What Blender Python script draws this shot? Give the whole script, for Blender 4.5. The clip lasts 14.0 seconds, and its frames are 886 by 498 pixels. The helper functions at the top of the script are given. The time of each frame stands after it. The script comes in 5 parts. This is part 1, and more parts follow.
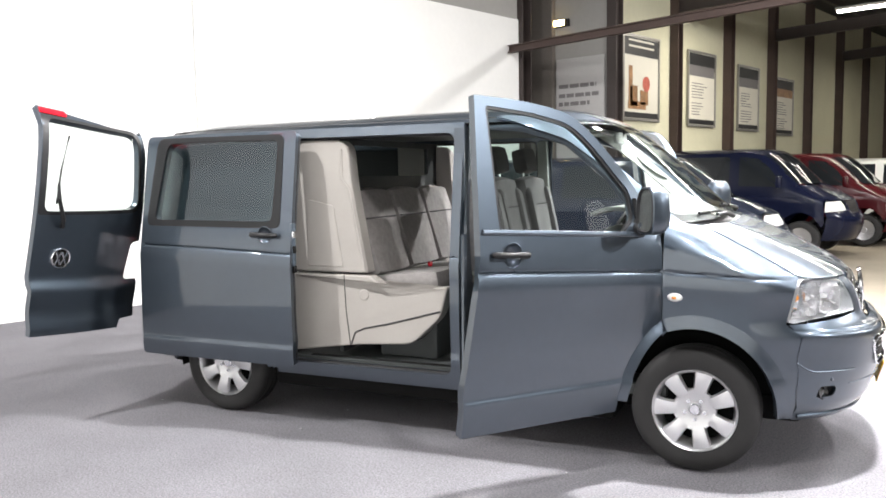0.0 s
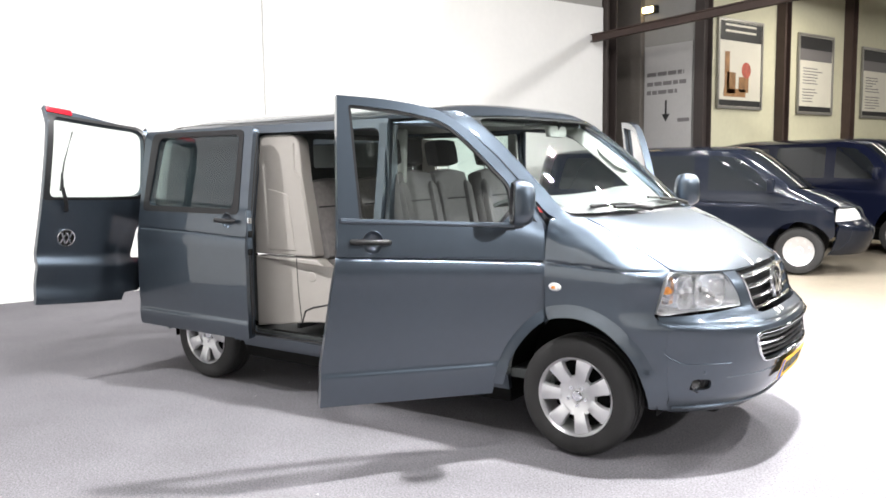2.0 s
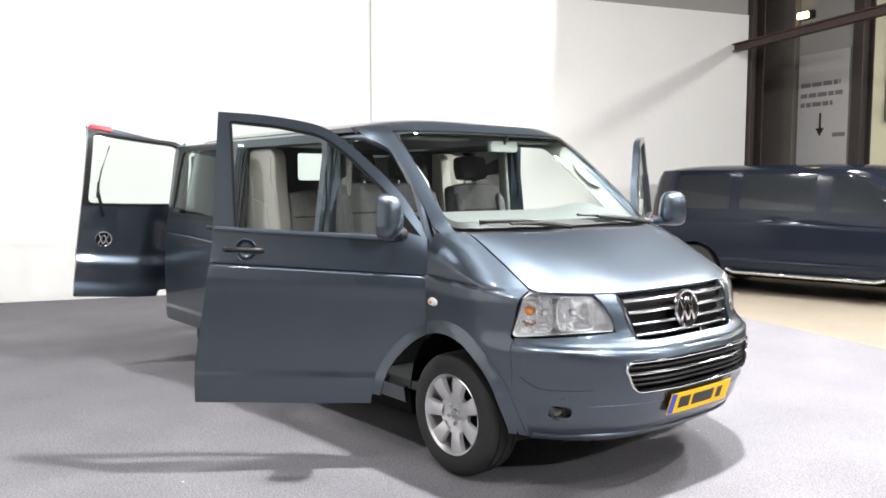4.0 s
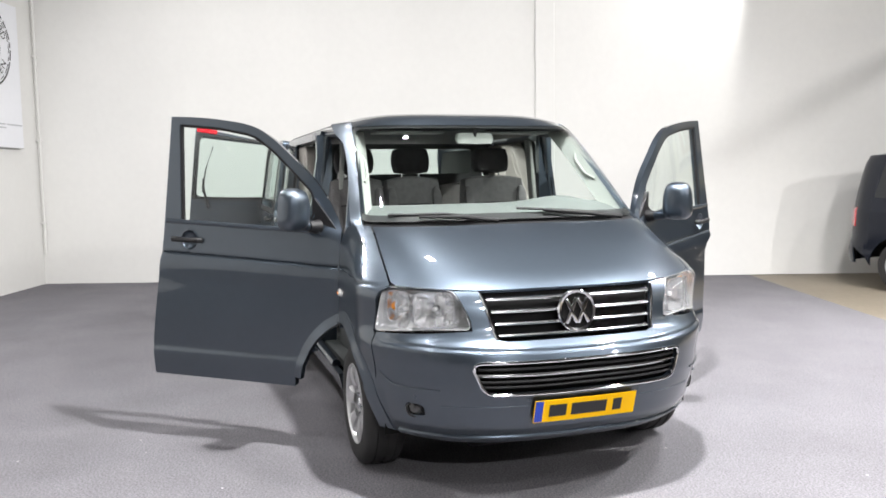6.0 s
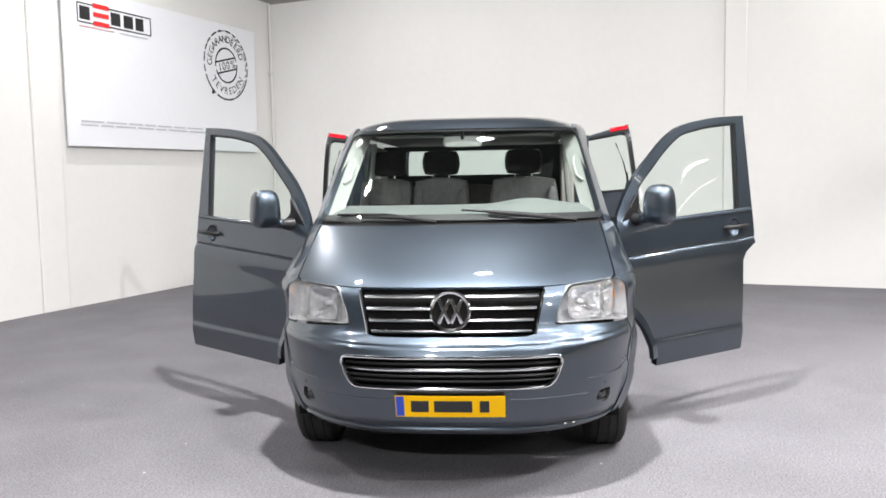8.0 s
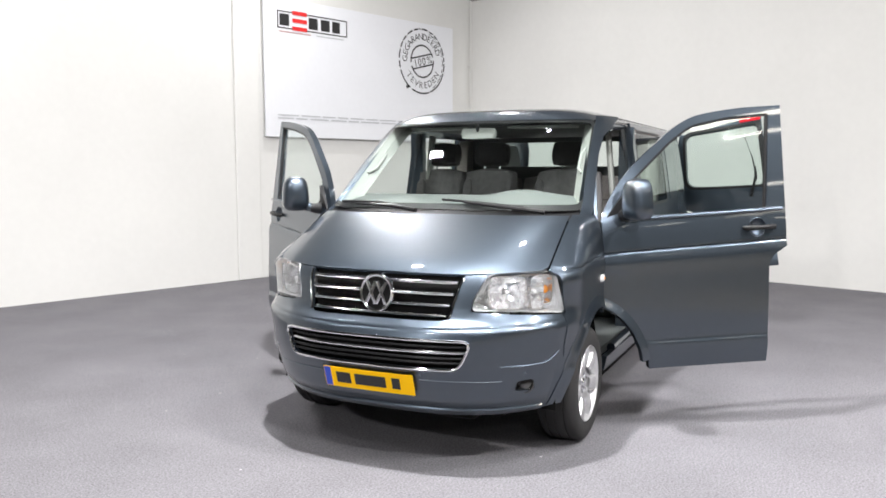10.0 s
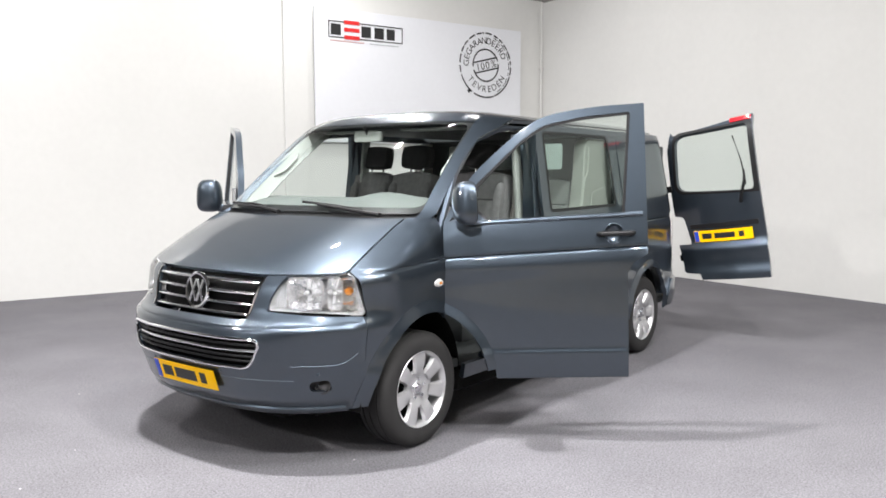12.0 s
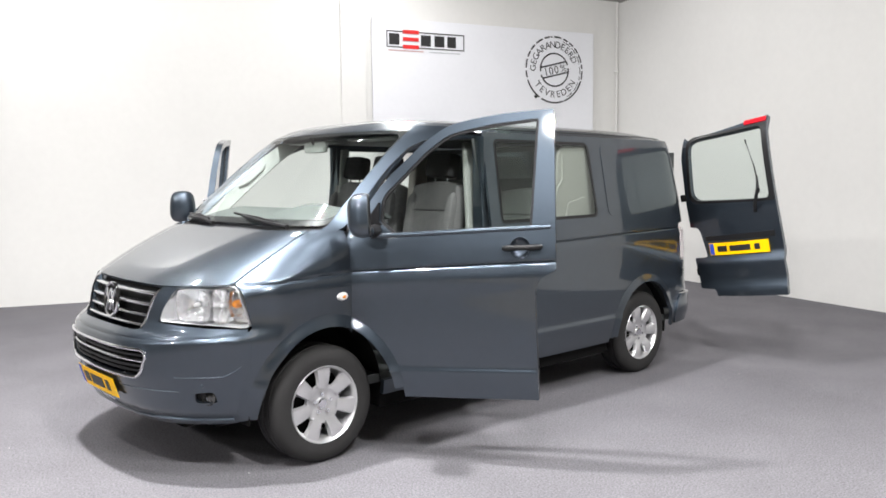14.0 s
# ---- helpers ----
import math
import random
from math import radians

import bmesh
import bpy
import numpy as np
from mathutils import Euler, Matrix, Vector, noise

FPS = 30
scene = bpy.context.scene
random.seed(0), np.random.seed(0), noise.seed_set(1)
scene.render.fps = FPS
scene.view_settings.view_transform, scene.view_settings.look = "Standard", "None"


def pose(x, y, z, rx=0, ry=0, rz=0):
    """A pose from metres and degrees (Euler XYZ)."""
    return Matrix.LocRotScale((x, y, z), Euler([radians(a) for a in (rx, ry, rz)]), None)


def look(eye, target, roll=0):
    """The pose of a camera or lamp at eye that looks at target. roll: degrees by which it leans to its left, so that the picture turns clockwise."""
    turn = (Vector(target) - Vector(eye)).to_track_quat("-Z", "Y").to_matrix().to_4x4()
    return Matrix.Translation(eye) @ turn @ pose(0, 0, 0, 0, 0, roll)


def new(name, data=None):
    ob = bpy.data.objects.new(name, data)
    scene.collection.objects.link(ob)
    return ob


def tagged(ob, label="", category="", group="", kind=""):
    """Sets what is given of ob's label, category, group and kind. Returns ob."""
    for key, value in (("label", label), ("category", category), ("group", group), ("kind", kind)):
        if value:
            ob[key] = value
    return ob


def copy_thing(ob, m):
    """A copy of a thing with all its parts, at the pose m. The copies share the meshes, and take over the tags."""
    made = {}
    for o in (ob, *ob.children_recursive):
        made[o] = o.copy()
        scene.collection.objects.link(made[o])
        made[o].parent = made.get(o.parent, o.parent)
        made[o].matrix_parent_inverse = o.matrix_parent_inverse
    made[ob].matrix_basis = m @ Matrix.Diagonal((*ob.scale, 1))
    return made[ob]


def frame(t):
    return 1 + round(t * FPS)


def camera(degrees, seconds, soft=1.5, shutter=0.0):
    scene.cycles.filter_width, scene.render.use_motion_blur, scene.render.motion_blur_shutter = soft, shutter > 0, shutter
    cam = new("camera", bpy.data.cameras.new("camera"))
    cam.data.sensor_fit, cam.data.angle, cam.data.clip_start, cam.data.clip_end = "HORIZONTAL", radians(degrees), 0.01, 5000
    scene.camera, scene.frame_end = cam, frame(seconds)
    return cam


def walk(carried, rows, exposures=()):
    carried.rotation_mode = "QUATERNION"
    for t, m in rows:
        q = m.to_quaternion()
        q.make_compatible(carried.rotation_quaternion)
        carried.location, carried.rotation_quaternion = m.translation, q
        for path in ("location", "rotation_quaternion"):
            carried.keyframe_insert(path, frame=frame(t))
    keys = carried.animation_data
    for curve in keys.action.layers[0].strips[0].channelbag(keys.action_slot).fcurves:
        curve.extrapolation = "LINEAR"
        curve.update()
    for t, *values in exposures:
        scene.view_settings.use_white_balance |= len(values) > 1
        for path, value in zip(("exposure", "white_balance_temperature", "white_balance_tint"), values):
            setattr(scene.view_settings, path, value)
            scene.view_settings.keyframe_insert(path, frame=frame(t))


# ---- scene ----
cam = camera(57.4, 14.0, soft=1.7)
PATH = [
    (0, (3.496, -4.197, 1.535), (2.149, -2.73, 1.353), -0.9),
    (0.5, (3.852, -3.99, 1.536), (2.431, -2.596, 1.347), -0.4),
    (1, (4.138, -3.814, 1.541), (2.649, -2.488, 1.373), -1.4),
    (1.5, (4.382, -3.646, 1.538), (2.837, -2.389, 1.363), -1.1),
    (2, (4.625, -3.408, 1.54), (3.031, -2.218, 1.335), -0.7),
    (2.5, (4.896, -3.143, 1.535), (3.205, -2.089, 1.364), -1.2),
    (3, (5.126, -2.805, 1.53), (3.367, -1.872, 1.348), -1.1),
    (3.5, (5.351, -2.41, 1.529), (3.505, -1.657, 1.362), -0.5),
    (3.7, (5.421, -2.214, 1.523), (3.58, -1.451, 1.353), 0.1),
    (5.8, (5.932, -0.07, 1.52), (3.937, -0.07, 1.37), -1.3),
    (6, (5.922, 0.13, 1.526), (3.93, 0.118, 1.343), -0.8),
    (6.5, (5.919, 0.663, 1.535), (3.937, 0.467, 1.349), -0.8),
    (7, (5.875, 1.196, 1.524), (3.913, 0.859, 1.335), -0.5),
    (7.5, (5.807, 1.703, 1.527), (3.882, 1.195, 1.342), -0.7),
    (8, (5.701, 2.192, 1.53), (3.866, 1.416, 1.35), -1.0),
    (8.5, (5.536, 2.658, 1.525), (3.772, 1.731, 1.35), -1.3),
    (8.7, (5.464, 2.836, 1.524), (3.721, 1.872, 1.342), -1.1),
    (10.8, (4.385, 4.382, 1.502), (3.087, 2.871, 1.322), -0.6),
    (11, (4.221, 4.529, 1.499), (2.927, 3.013, 1.328), -0.9),
    (11.5, (3.861, 4.776, 1.499), (2.639, 3.202, 1.322), -0.8),
    (12, (3.487, 5.022, 1.499), (2.37, 3.373, 1.315), -0.1),
    (12.5, (3.112, 5.199, 1.506), (2.141, 3.46, 1.327), -0.1),
    (13, (2.746, 5.352, 1.514), (1.889, 3.554, 1.34), -0.6),
    (13.5, (2.448, 5.467, 1.517), (1.635, 3.648, 1.346), -0.6),
    (14, (2.276, 5.53, 1.519), (1.473, 3.706, 1.352), -0.5),
]
walk(cam, [(t, look(eye, target, roll)) for t, eye, target, roll in PATH], [(0.0, 1.28), (2.0, 1.14), (3.5, 0.86), (6.0, 0.42), (8.0, 0.28), (11.0, 0.19), (14.0, 0.15)])

# ---- light ----
world = bpy.data.worlds.new("hall_air")
scene.world = world
world.use_nodes = True
world.node_tree.nodes["Background"].inputs[0].default_value = (0.55, 0.56, 0.6, 1)
world.node_tree.nodes["Background"].inputs[1].default_value = 0.05


def area_lamp(name, eye, target, sx, sy, watts, colour=(1, 0.98, 0.95), spread=180):
    data = bpy.data.lights.new(name, "AREA")
    data.shape, data.size, data.size_y, data.energy, data.color = "RECTANGLE", sx, sy, watts, colour
    data.spread = radians(spread)
    ob = new(name, data)
    ob.matrix_world = look(eye, target)
    return ob


def wall_spot(eye, target, watts):
    """A shielded flood under the roof that washes one stretch of wall, with a clear edge to its beam."""
    data = bpy.data.lights.new("wall_flood", "SPOT")
    data.energy, data.color, data.shadow_soft_size = watts, (1.0, 0.985, 0.985), 0.08
    data.spot_size, data.spot_blend = radians(80), 0.35
    ob = new("wall_flood", data)
    ob.matrix_world = look(eye, target)
    return ob


COOL = (1.0, 0.985, 0.985)
area_lamp("unseen_ceiling_light", (0.9, 3.6, 5.8), (0.8, 3.2, 0), 0.2, 0.2, 230, COOL)
area_lamp("unseen_ceiling_light", (-0.35, -0.05, 5.9), (-0.3, 0.0, 0), 0.2, 0.2, 40, COOL)
area_lamp("unseen_ceiling_light", (-1.5, 5.0, 5.8), (-1.5, 4.6, 0), 0.3, 0.3, 120, COOL, 95)
area_lamp("unseen_ceiling_light", (1.3, -1.95, 5.9), (1.2, -1.7, 0), 0.2, 0.2, 50, COOL)
area_lamp("unseen_ceiling_light", (-1.6, -4.6, 5.7), (-0.5, -1.2, 0.8), 0.2, 0.2, 180, COOL)
area_lamp("unseen_ceiling_light", (0.3, 6.9, 5.8), (0.0, 1.6, 0.6), 0.2, 0.2, 190, COOL, 120)
area_lamp("unseen_ceiling_light", (2.4, 0.9, 5.9), (2.4, 0.9, 0), 0.2, 0.2, 320, COOL, 125)
area_lamp("unseen_ceiling_light", (3.8, 4.6, 5.6), (3.2, 3.9, 0), 0.2, 0.2, 260, COOL)
area_lamp("unseen_ceiling_light", (4.0, -2.7, 5.9), (3.4, -2.3, 0), 0.2, 0.2, 110, COOL)
area_lamp("unseen_ceiling_light", (6.6, 1.4, 5.9), (6.0, 1.2, 0), 0.2, 0.2, 70, COOL)
wall_spot((-5.2, 4.6, 5.2), (-5.92, 2.4, 3.0), 215)
wall_spot((3.2, -5.1, 4.8), (1.4, -5.82, 2.5), 140)
area_lamp("wall_flood", (-3.4, -3.4, 5.6), (-3.6, -3.6, 0), 0.3, 0.3, 25, COOL)
# two far lamps out of view, added to brighten the paint of the van
area_lamp("unseen_ceiling_light", (11.5, 2.4, 5.6), (2.0, 0.0, 1.0), 0.3, 0.3, 340, COOL)
area_lamp("unseen_ceiling_light", (9.0, 10.5, 5.6), (1.5, 2.0, 1.0), 0.3, 0.3, 430, COOL)
area_lamp("hall_light", (0.0, 13.0, 4.9), (0.0, 13.0, 0), 8.0, 0.3, 165, (1, 0.94, 0.82))
area_lamp("hall_light", (1.0, 24.0, 4.9), (1.0, 24.0, 0), 8.0, 0.3, 60, (1, 0.94, 0.82))


# ---- materials ----
def mat(name, colour, rough=0.5, metal=0.0, coat=0.0, vary=0.0, scale=4.0, bump=0.0, bscale=40.0, bdist=0.01, spec=None):
    """A plain surface with variation of tone at two scales and a fine relief."""
    m = bpy.data.materials.new(name)
    m.use_nodes = True
    nt = m.node_tree
    b = nt.nodes["Principled BSDF"]
    b.inputs["Base Color"].default_value = (*colour, 1)
    b.inputs["Roughness"].default_value = rough
    b.inputs["Metallic"].default_value = metal
    b.inputs["Coat Weight"].default_value = coat
    b.inputs["Coat Roughness"].default_value = 0.03
    if spec is not None:
        b.inputs["Specular IOR Level"].default_value = spec
    co = nt.nodes.new("ShaderNodeTexCoord")
    if vary:
        n1 = nt.nodes.new("ShaderNodeTexNoise")
        n1.inputs["Scale"].default_value, n1.inputs["Detail"].default_value = scale, 6
        n2 = nt.nodes.new("ShaderNodeTexNoise")
        n2.inputs["Scale"].default_value, n2.inputs["Detail"].default_value = scale * 14, 3
        add = nt.nodes.new("ShaderNodeMath")
        add.operation = "MULTIPLY_ADD"
        add.inputs[1].default_value = 0.5
        ramp = nt.nodes.new("ShaderNodeMapRange")
        ramp.inputs[1].default_value, ramp.inputs[2].default_value = 0.45, 1.05
        ramp.inputs[3].default_value, ramp.inputs[4].default_value = 1 - vary, 1 + vary
        mul = nt.nodes.new("ShaderNodeVectorMath")
        mul.operation = "SCALE"
        mul.inputs[0].default_value = colour
        nt.links.new(co.outputs["Object"], n1.inputs["Vector"])
        nt.links.new(co.outputs["Object"], n2.inputs["Vector"])
        nt.links.new(n2.outputs[0], add.inputs[0])
        nt.links.new(n1.outputs[0], add.inputs[2])
        nt.links.new(add.outputs[0], ramp.inputs[0])
        nt.links.new(ramp.outputs[0], mul.inputs["Scale"])
        nt.links.new(mul.outputs[0], b.inputs["Base Color"])
    if bump:
        n3 = nt.nodes.new("ShaderNodeTexNoise")
        n3.inputs["Scale"].default_value, n3.inputs["Detail"].default_value = bscale, 4
        bp = nt.nodes.new("ShaderNodeBump")
        bp.inputs["Strength"].default_value, bp.inputs["Distance"].default_value = bump, bdist
        nt.links.new(co.outputs["Object"], n3.inputs["Vector"])
        nt.links.new(n3.outputs[0], bp.inputs["Height"])
        nt.links.new(bp.outputs[0], b.inputs["Normal"])
    return m


def glow(name, colour, strength):
    m = bpy.data.materials.new(name)
    m.use_nodes = True
    b = m.node_tree.nodes["Principled BSDF"]
    b.inputs["Base Color"].default_value = (*colour, 1)
    b.inputs["Emission Color"].default_value = (*colour, 1)
    b.inputs["Emission Strength"].default_value = strength
    return m


def glass(name, tint, gloss_rough=0.0):
    """Thin pane: mostly clear, with a mirror reflection that grows at a slant."""
    m = bpy.data.materials.new(name)
    m.use_nodes = True
    nt = m.node_tree
    nt.nodes.clear()
    out = nt.nodes.new("ShaderNodeOutputMaterial")
    tr = nt.nodes.new("ShaderNodeBsdfTransparent")
    tr.inputs[0].default_value = (*tint, 1)
    gl = nt.nodes.new("ShaderNodeBsdfGlossy")
    gl.inputs["Roughness"].default_value = gloss_rough
    fr = nt.nodes.new("ShaderNodeFresnel")
    fr.inputs[0].default_value = 1.62
    mx = nt.nodes.new("ShaderNodeMixShader")
    nt.links.new(fr.outputs[0], mx.inputs[0])
    nt.links.new(tr.outputs[0], mx.inputs[1])
    nt.links.new(gl.outputs[0], mx.inputs[2])
    nt.links.new(mx.outputs[0], out.inputs[0])
    return m


PAINT = mat("grey_blue_metallic_paint", (0.063, 0.080, 0.101), 0.36, 0.9, 1.0, vary=0.05, scale=1.5)
PAINT.node_tree.nodes["Principled BSDF"].inputs["Coat IOR"].default_value = 1.56
PAINT_IN = mat("grey_blue_inner_paint", (0.050, 0.068, 0.088), 0.4, 0.35, 0.5)
BLACK = mat("black_plastic", (0.012, 0.012, 0.013), 0.4, spec=0.28, bump=0.15, bscale=300, bdist=0.001)
GAP = mat("dark_gap", (0.006, 0.006, 0.006), 0.8, spec=0.1)
RUBBER = mat("tyre_rubber", (0.015, 0.0145, 0.0145), 0.75, vary=0.2, scale=12, bump=0.2, bscale=120, bdist=0.002)
ALLOY = mat("silver_alloy", (0.62, 0.62, 0.63), 0.32, 0.75, 0.3)
CHROME = mat("chrome", (0.82, 0.83, 0.85), 0.06, 1.0)
PLASTIC_GREY = mat("warm_grey_plastic", (0.33, 0.31, 0.285), 0.55, vary=0.04, scale=6, bump=0.1, bscale=250, bdist=0.001)
TRIM_PALE = mat("pale_grey_trim", (0.24, 0.25, 0.235), 0.6, vary=0.04)
FABRIC = mat("dark_grey_fabric", (0.030, 0.029, 0.030), 0.9, vary=0.25, scale=30, bump=0.4, bscale=220, bdist=0.002)
FABRIC_MID = mat("mid_grey_fabric", (0.105, 0.102, 0.103), 0.9, vary=0.2, scale=30, bump=0.4, bscale=220, bdist=0.002)
FABRIC_BENCH = mat("warm_grey_fabric", (0.20, 0.188, 0.182), 0.9, vary=0.2, scale=30, bump=0.4, bscale=220, bdist=0.002)
DASH = mat("dark_dash_plastic", (0.045, 0.05, 0.05), 0.6, bump=0.2, bscale=200, bdist=0.001)
DASH_TOP = mat("grey_green_dash_top", (0.085, 0.094, 0.090), 0.6, bump=0.2, bscale=200, bdist=0.001)
STEP = mat("grey_step_rubber", (0.16, 0.155, 0.15), 0.7, vary=0.2, scale=8)
CLEAR = glass("clear_window", (0.88, 0.95, 0.92))
TINT = glass("green_tinted_window", (0.66, 0.78, 0.74))
LENS = glass("clear_lamp_lens", (0.96, 0.97, 0.98))
BAR = mat("satin_chrome", (0.80, 0.81, 0.83), 0.13, 1.0)
REFLECT = mat("lamp_reflector", (0.93, 0.93, 0.94), 0.06, 0.84, vary=0.06, scale=22, bump=0.5, bscale=16, bdist=0.02)
LAMP_GREY = mat("lamp_wall_grey", (0.86, 0.87, 0.88), 0.15, 0.55)
FOG = mat("smoked_fog_lens", (0.05, 0.05, 0.05), 0.12, 0.3, 1.0)
BULB = mat("bulb_glass", (0.8, 0.8, 0.8), 0.1, 0.3)
MARKER = mat("clear_marker", (0.75, 0.75, 0.74), 0.12, 0.2, 0.6)
AMBER = mat("amber_plastic", (0.75, 0.26, 0.03), 0.2, coat=0.5)
TAIL = mat("pale_tail_lamp", (0.62, 0.56, 0.57), 0.10, 0.1, 1.0, vary=0.05, scale=8)
RED = mat("red_lens", (0.55, 0.01, 0.02), 0.15, coat=1.0)
YELLOW = mat("yellow_plate", (0.95, 0.53, 0.0), 0.45, vary=0.03, spec=0.2)
PLATE_BLUE = mat("plate_blue", (0.02, 0.06, 0.45), 0.4)
INK = mat("black_ink", (0.015, 0.015, 0.016), 0.5)
WALL = mat("white_painted_wall", (0.69, 0.686, 0.665), 0.75, vary=0.035, scale=0.8, bump=0.15, bscale=24, bdist=0.004)
CARPET = mat("grey_carpet", (0.138, 0.134, 0.144), 0.95, vary=0.13, scale=1.6, bump=0.6, bscale=380, bdist=0.004, spec=0.1)


def lint(m, pale):
    """Pale specks of lint and dust, and faint trodden streaks, on the carpet."""
    nt = m.node_tree
    b = nt.nodes["Principled BSDF"]
    src = b.inputs["Base Color"].links[0].from_socket
    co = nt.nodes.new("ShaderNodeTexCoord")
    vo = nt.nodes.new("ShaderNodeTexVoronoi")
    vo.inputs["Scale"].default_value = 9.0
    st = nt.nodes.new("ShaderNodeMapRange")
    st.inputs[1].default_value, st.inputs[2].default_value = 0.045, 0.07
    st.inputs[3].default_value, st.inputs[4].default_value = 1.0, 0.0
    pick = nt.nodes.new("ShaderNodeMath")
    pick.operation = "GREATER_THAN"
    pick.inputs[1].default_value = 0.80
    both_ = nt.nodes.new("ShaderNodeMath")
    both_.operation = "MULTIPLY"
    mix = nt.nodes.new("ShaderNodeMix")
    mix.data_type = "RGBA"
    mix.inputs["B"].default_value = (*pale, 1)
    fine = nt.nodes.new("ShaderNodeTexNoise")
    fine.inputs["Scale"].default_value, fine.inputs["Detail"].default_value = 95, 3
    fr = nt.nodes.new("ShaderNodeMapRange")
    fr.inputs[1].default_value, fr.inputs[2].default_value = 0.3, 0.7
    fr.inputs[3].default_value, fr.inputs[4].default_value = 0.64, 1.36
    sc = nt.nodes.new("ShaderNodeVectorMath")
    sc.operation = "SCALE"
    for a, z in ((co.outputs["Object"], vo.inputs["Vector"]), (vo.outputs["Distance"], st.inputs[0]), (vo.outputs["Color"], pick.inputs[0]),
                 (st.outputs[0], both_.inputs[0]), (pick.outputs[0], both_.inputs[1]), (both_.outputs[0], mix.inputs["Factor"]),
                 (co.outputs["Object"], fine.inputs["Vector"]), (fine.outputs[0], fr.inputs[0]), (src, sc.inputs[0]), (fr.outputs[0], sc.inputs["Scale"]),
                 (sc.outputs[0], mix.inputs["A"]), (mix.outputs["Result"], b.inputs["Base Color"])):
        nt.links.new(a, z)


lint(CARPET, (0.42, 0.41, 0.42))
CONCRETE = mat("brown_concrete_floor", (0.17, 0.145, 0.11), 0.6, vary=0.2, scale=0.9, bump=0.1, bscale=30)
STEEL = mat("dark_brown_steel", (0.040, 0.030, 0.027), 0.55, vary=0.15, scale=3)
RUST = mat("red_brown_steel", (0.050, 0.030, 0.024), 0.6, vary=0.2, scale=3)
CEIL = mat("dark_ceiling", (0.06, 0.06, 0.06), 0.9, vary=0.15, scale=1)
HALLWALL = mat("cream_hall_wall", (0.58, 0.56, 0.41), 0.8, vary=0.07, scale=0.7, bump=0.15, bscale=20)
GREYWALL = mat("grey_hall_wall", (0.27, 0.262, 0.248), 0.8, vary=0.07, scale=0.7)


# ---- mesh helpers ----
def part(name, bm, material, parent=None, label="", smooth=True):
    me = bpy.data.meshes.new(name)
    bm.normal_update()
    for f in bm.faces:
        f.smooth = smooth
    bm.to_mesh(me)
    bm.free()
    for m in (material if isinstance(material, (list, tuple)) else [material]):
        me.materials.append(m)
    if smooth:
        me.set_sharp_from_angle(angle=radians(38))
    ob = new(name, me)
    ob.parent = parent
    return tagged(ob, label)


def empty(name, m=None):
    ob = new(name)
    ob.empty_display_size = 0.2
    if m is not None:
        ob.matrix_world = m
    return ob


def box(bm, x0, x1, y0, y1, z0, z1, m=None, bev=0.0):
    t = bmesh.new()
    bmesh.ops.create_cube(t, size=1)
    bmesh.ops.transform(t, matrix=Matrix.Translation(((x0 + x1) / 2, (y0 + y1) / 2, (z0 + z1) / 2)) @ Matrix.Diagonal((x1 - x0, y1 - y0, z1 - z0, 1)), verts=t.verts)
    if bev:
        bmesh.ops.bevel(t, geom=t.edges[:], offset=bev, segments=2, affect="EDGES", profile=0.5)
    join(bm, t, m)
    return bm


def join(bm, t, m=None):
    """Add the bmesh t, moved by m, to bm."""
    if m is not None:
        bmesh.ops.transform(t, matrix=m, verts=t.verts)
    me = bpy.data.meshes.new("tmp")
    t.to_mesh(me)
    t.free()
    bm.from_mesh(me)
    bpy.data.meshes.remove(me)
    return bm


def boxed(*a, m=None, bev=0.0):
    return box(bmesh.new(), *a, m=m, bev=bev)


def lathe(bm, profile, seg=48, axis="y", m=None):
    """Turn a profile of (radius, offset) about an axis."""
    t = bmesh.new()
    rings = []
    for k in range(seg):
        a = 2 * math.pi * k / seg
        ring = []
        for r, o in profile:
            if axis == "y":
                ring.append(t.verts.new((r * math.cos(a), o, r * math.sin(a))))
            elif axis == "x":
                ring.append(t.verts.new((o, r * math.cos(a), r * math.sin(a))))
            else:
                ring.append(t.verts.new((r * math.cos(a), r * math.sin(a), o)))
        rings.append(ring)
    for k in range(seg):
        a, b = rings[k], rings[(k + 1) % seg]
        for i in range(len(profile) - 1):
            t.faces.new((a[i], a[i + 1], b[i + 1], b[i]))
    bmesh.ops.remove_doubles(t, verts=t.verts, dist=1e-5)
    bmesh.ops.recalc_face_normals(t, faces=t.faces)
    return join(bm, t, m)


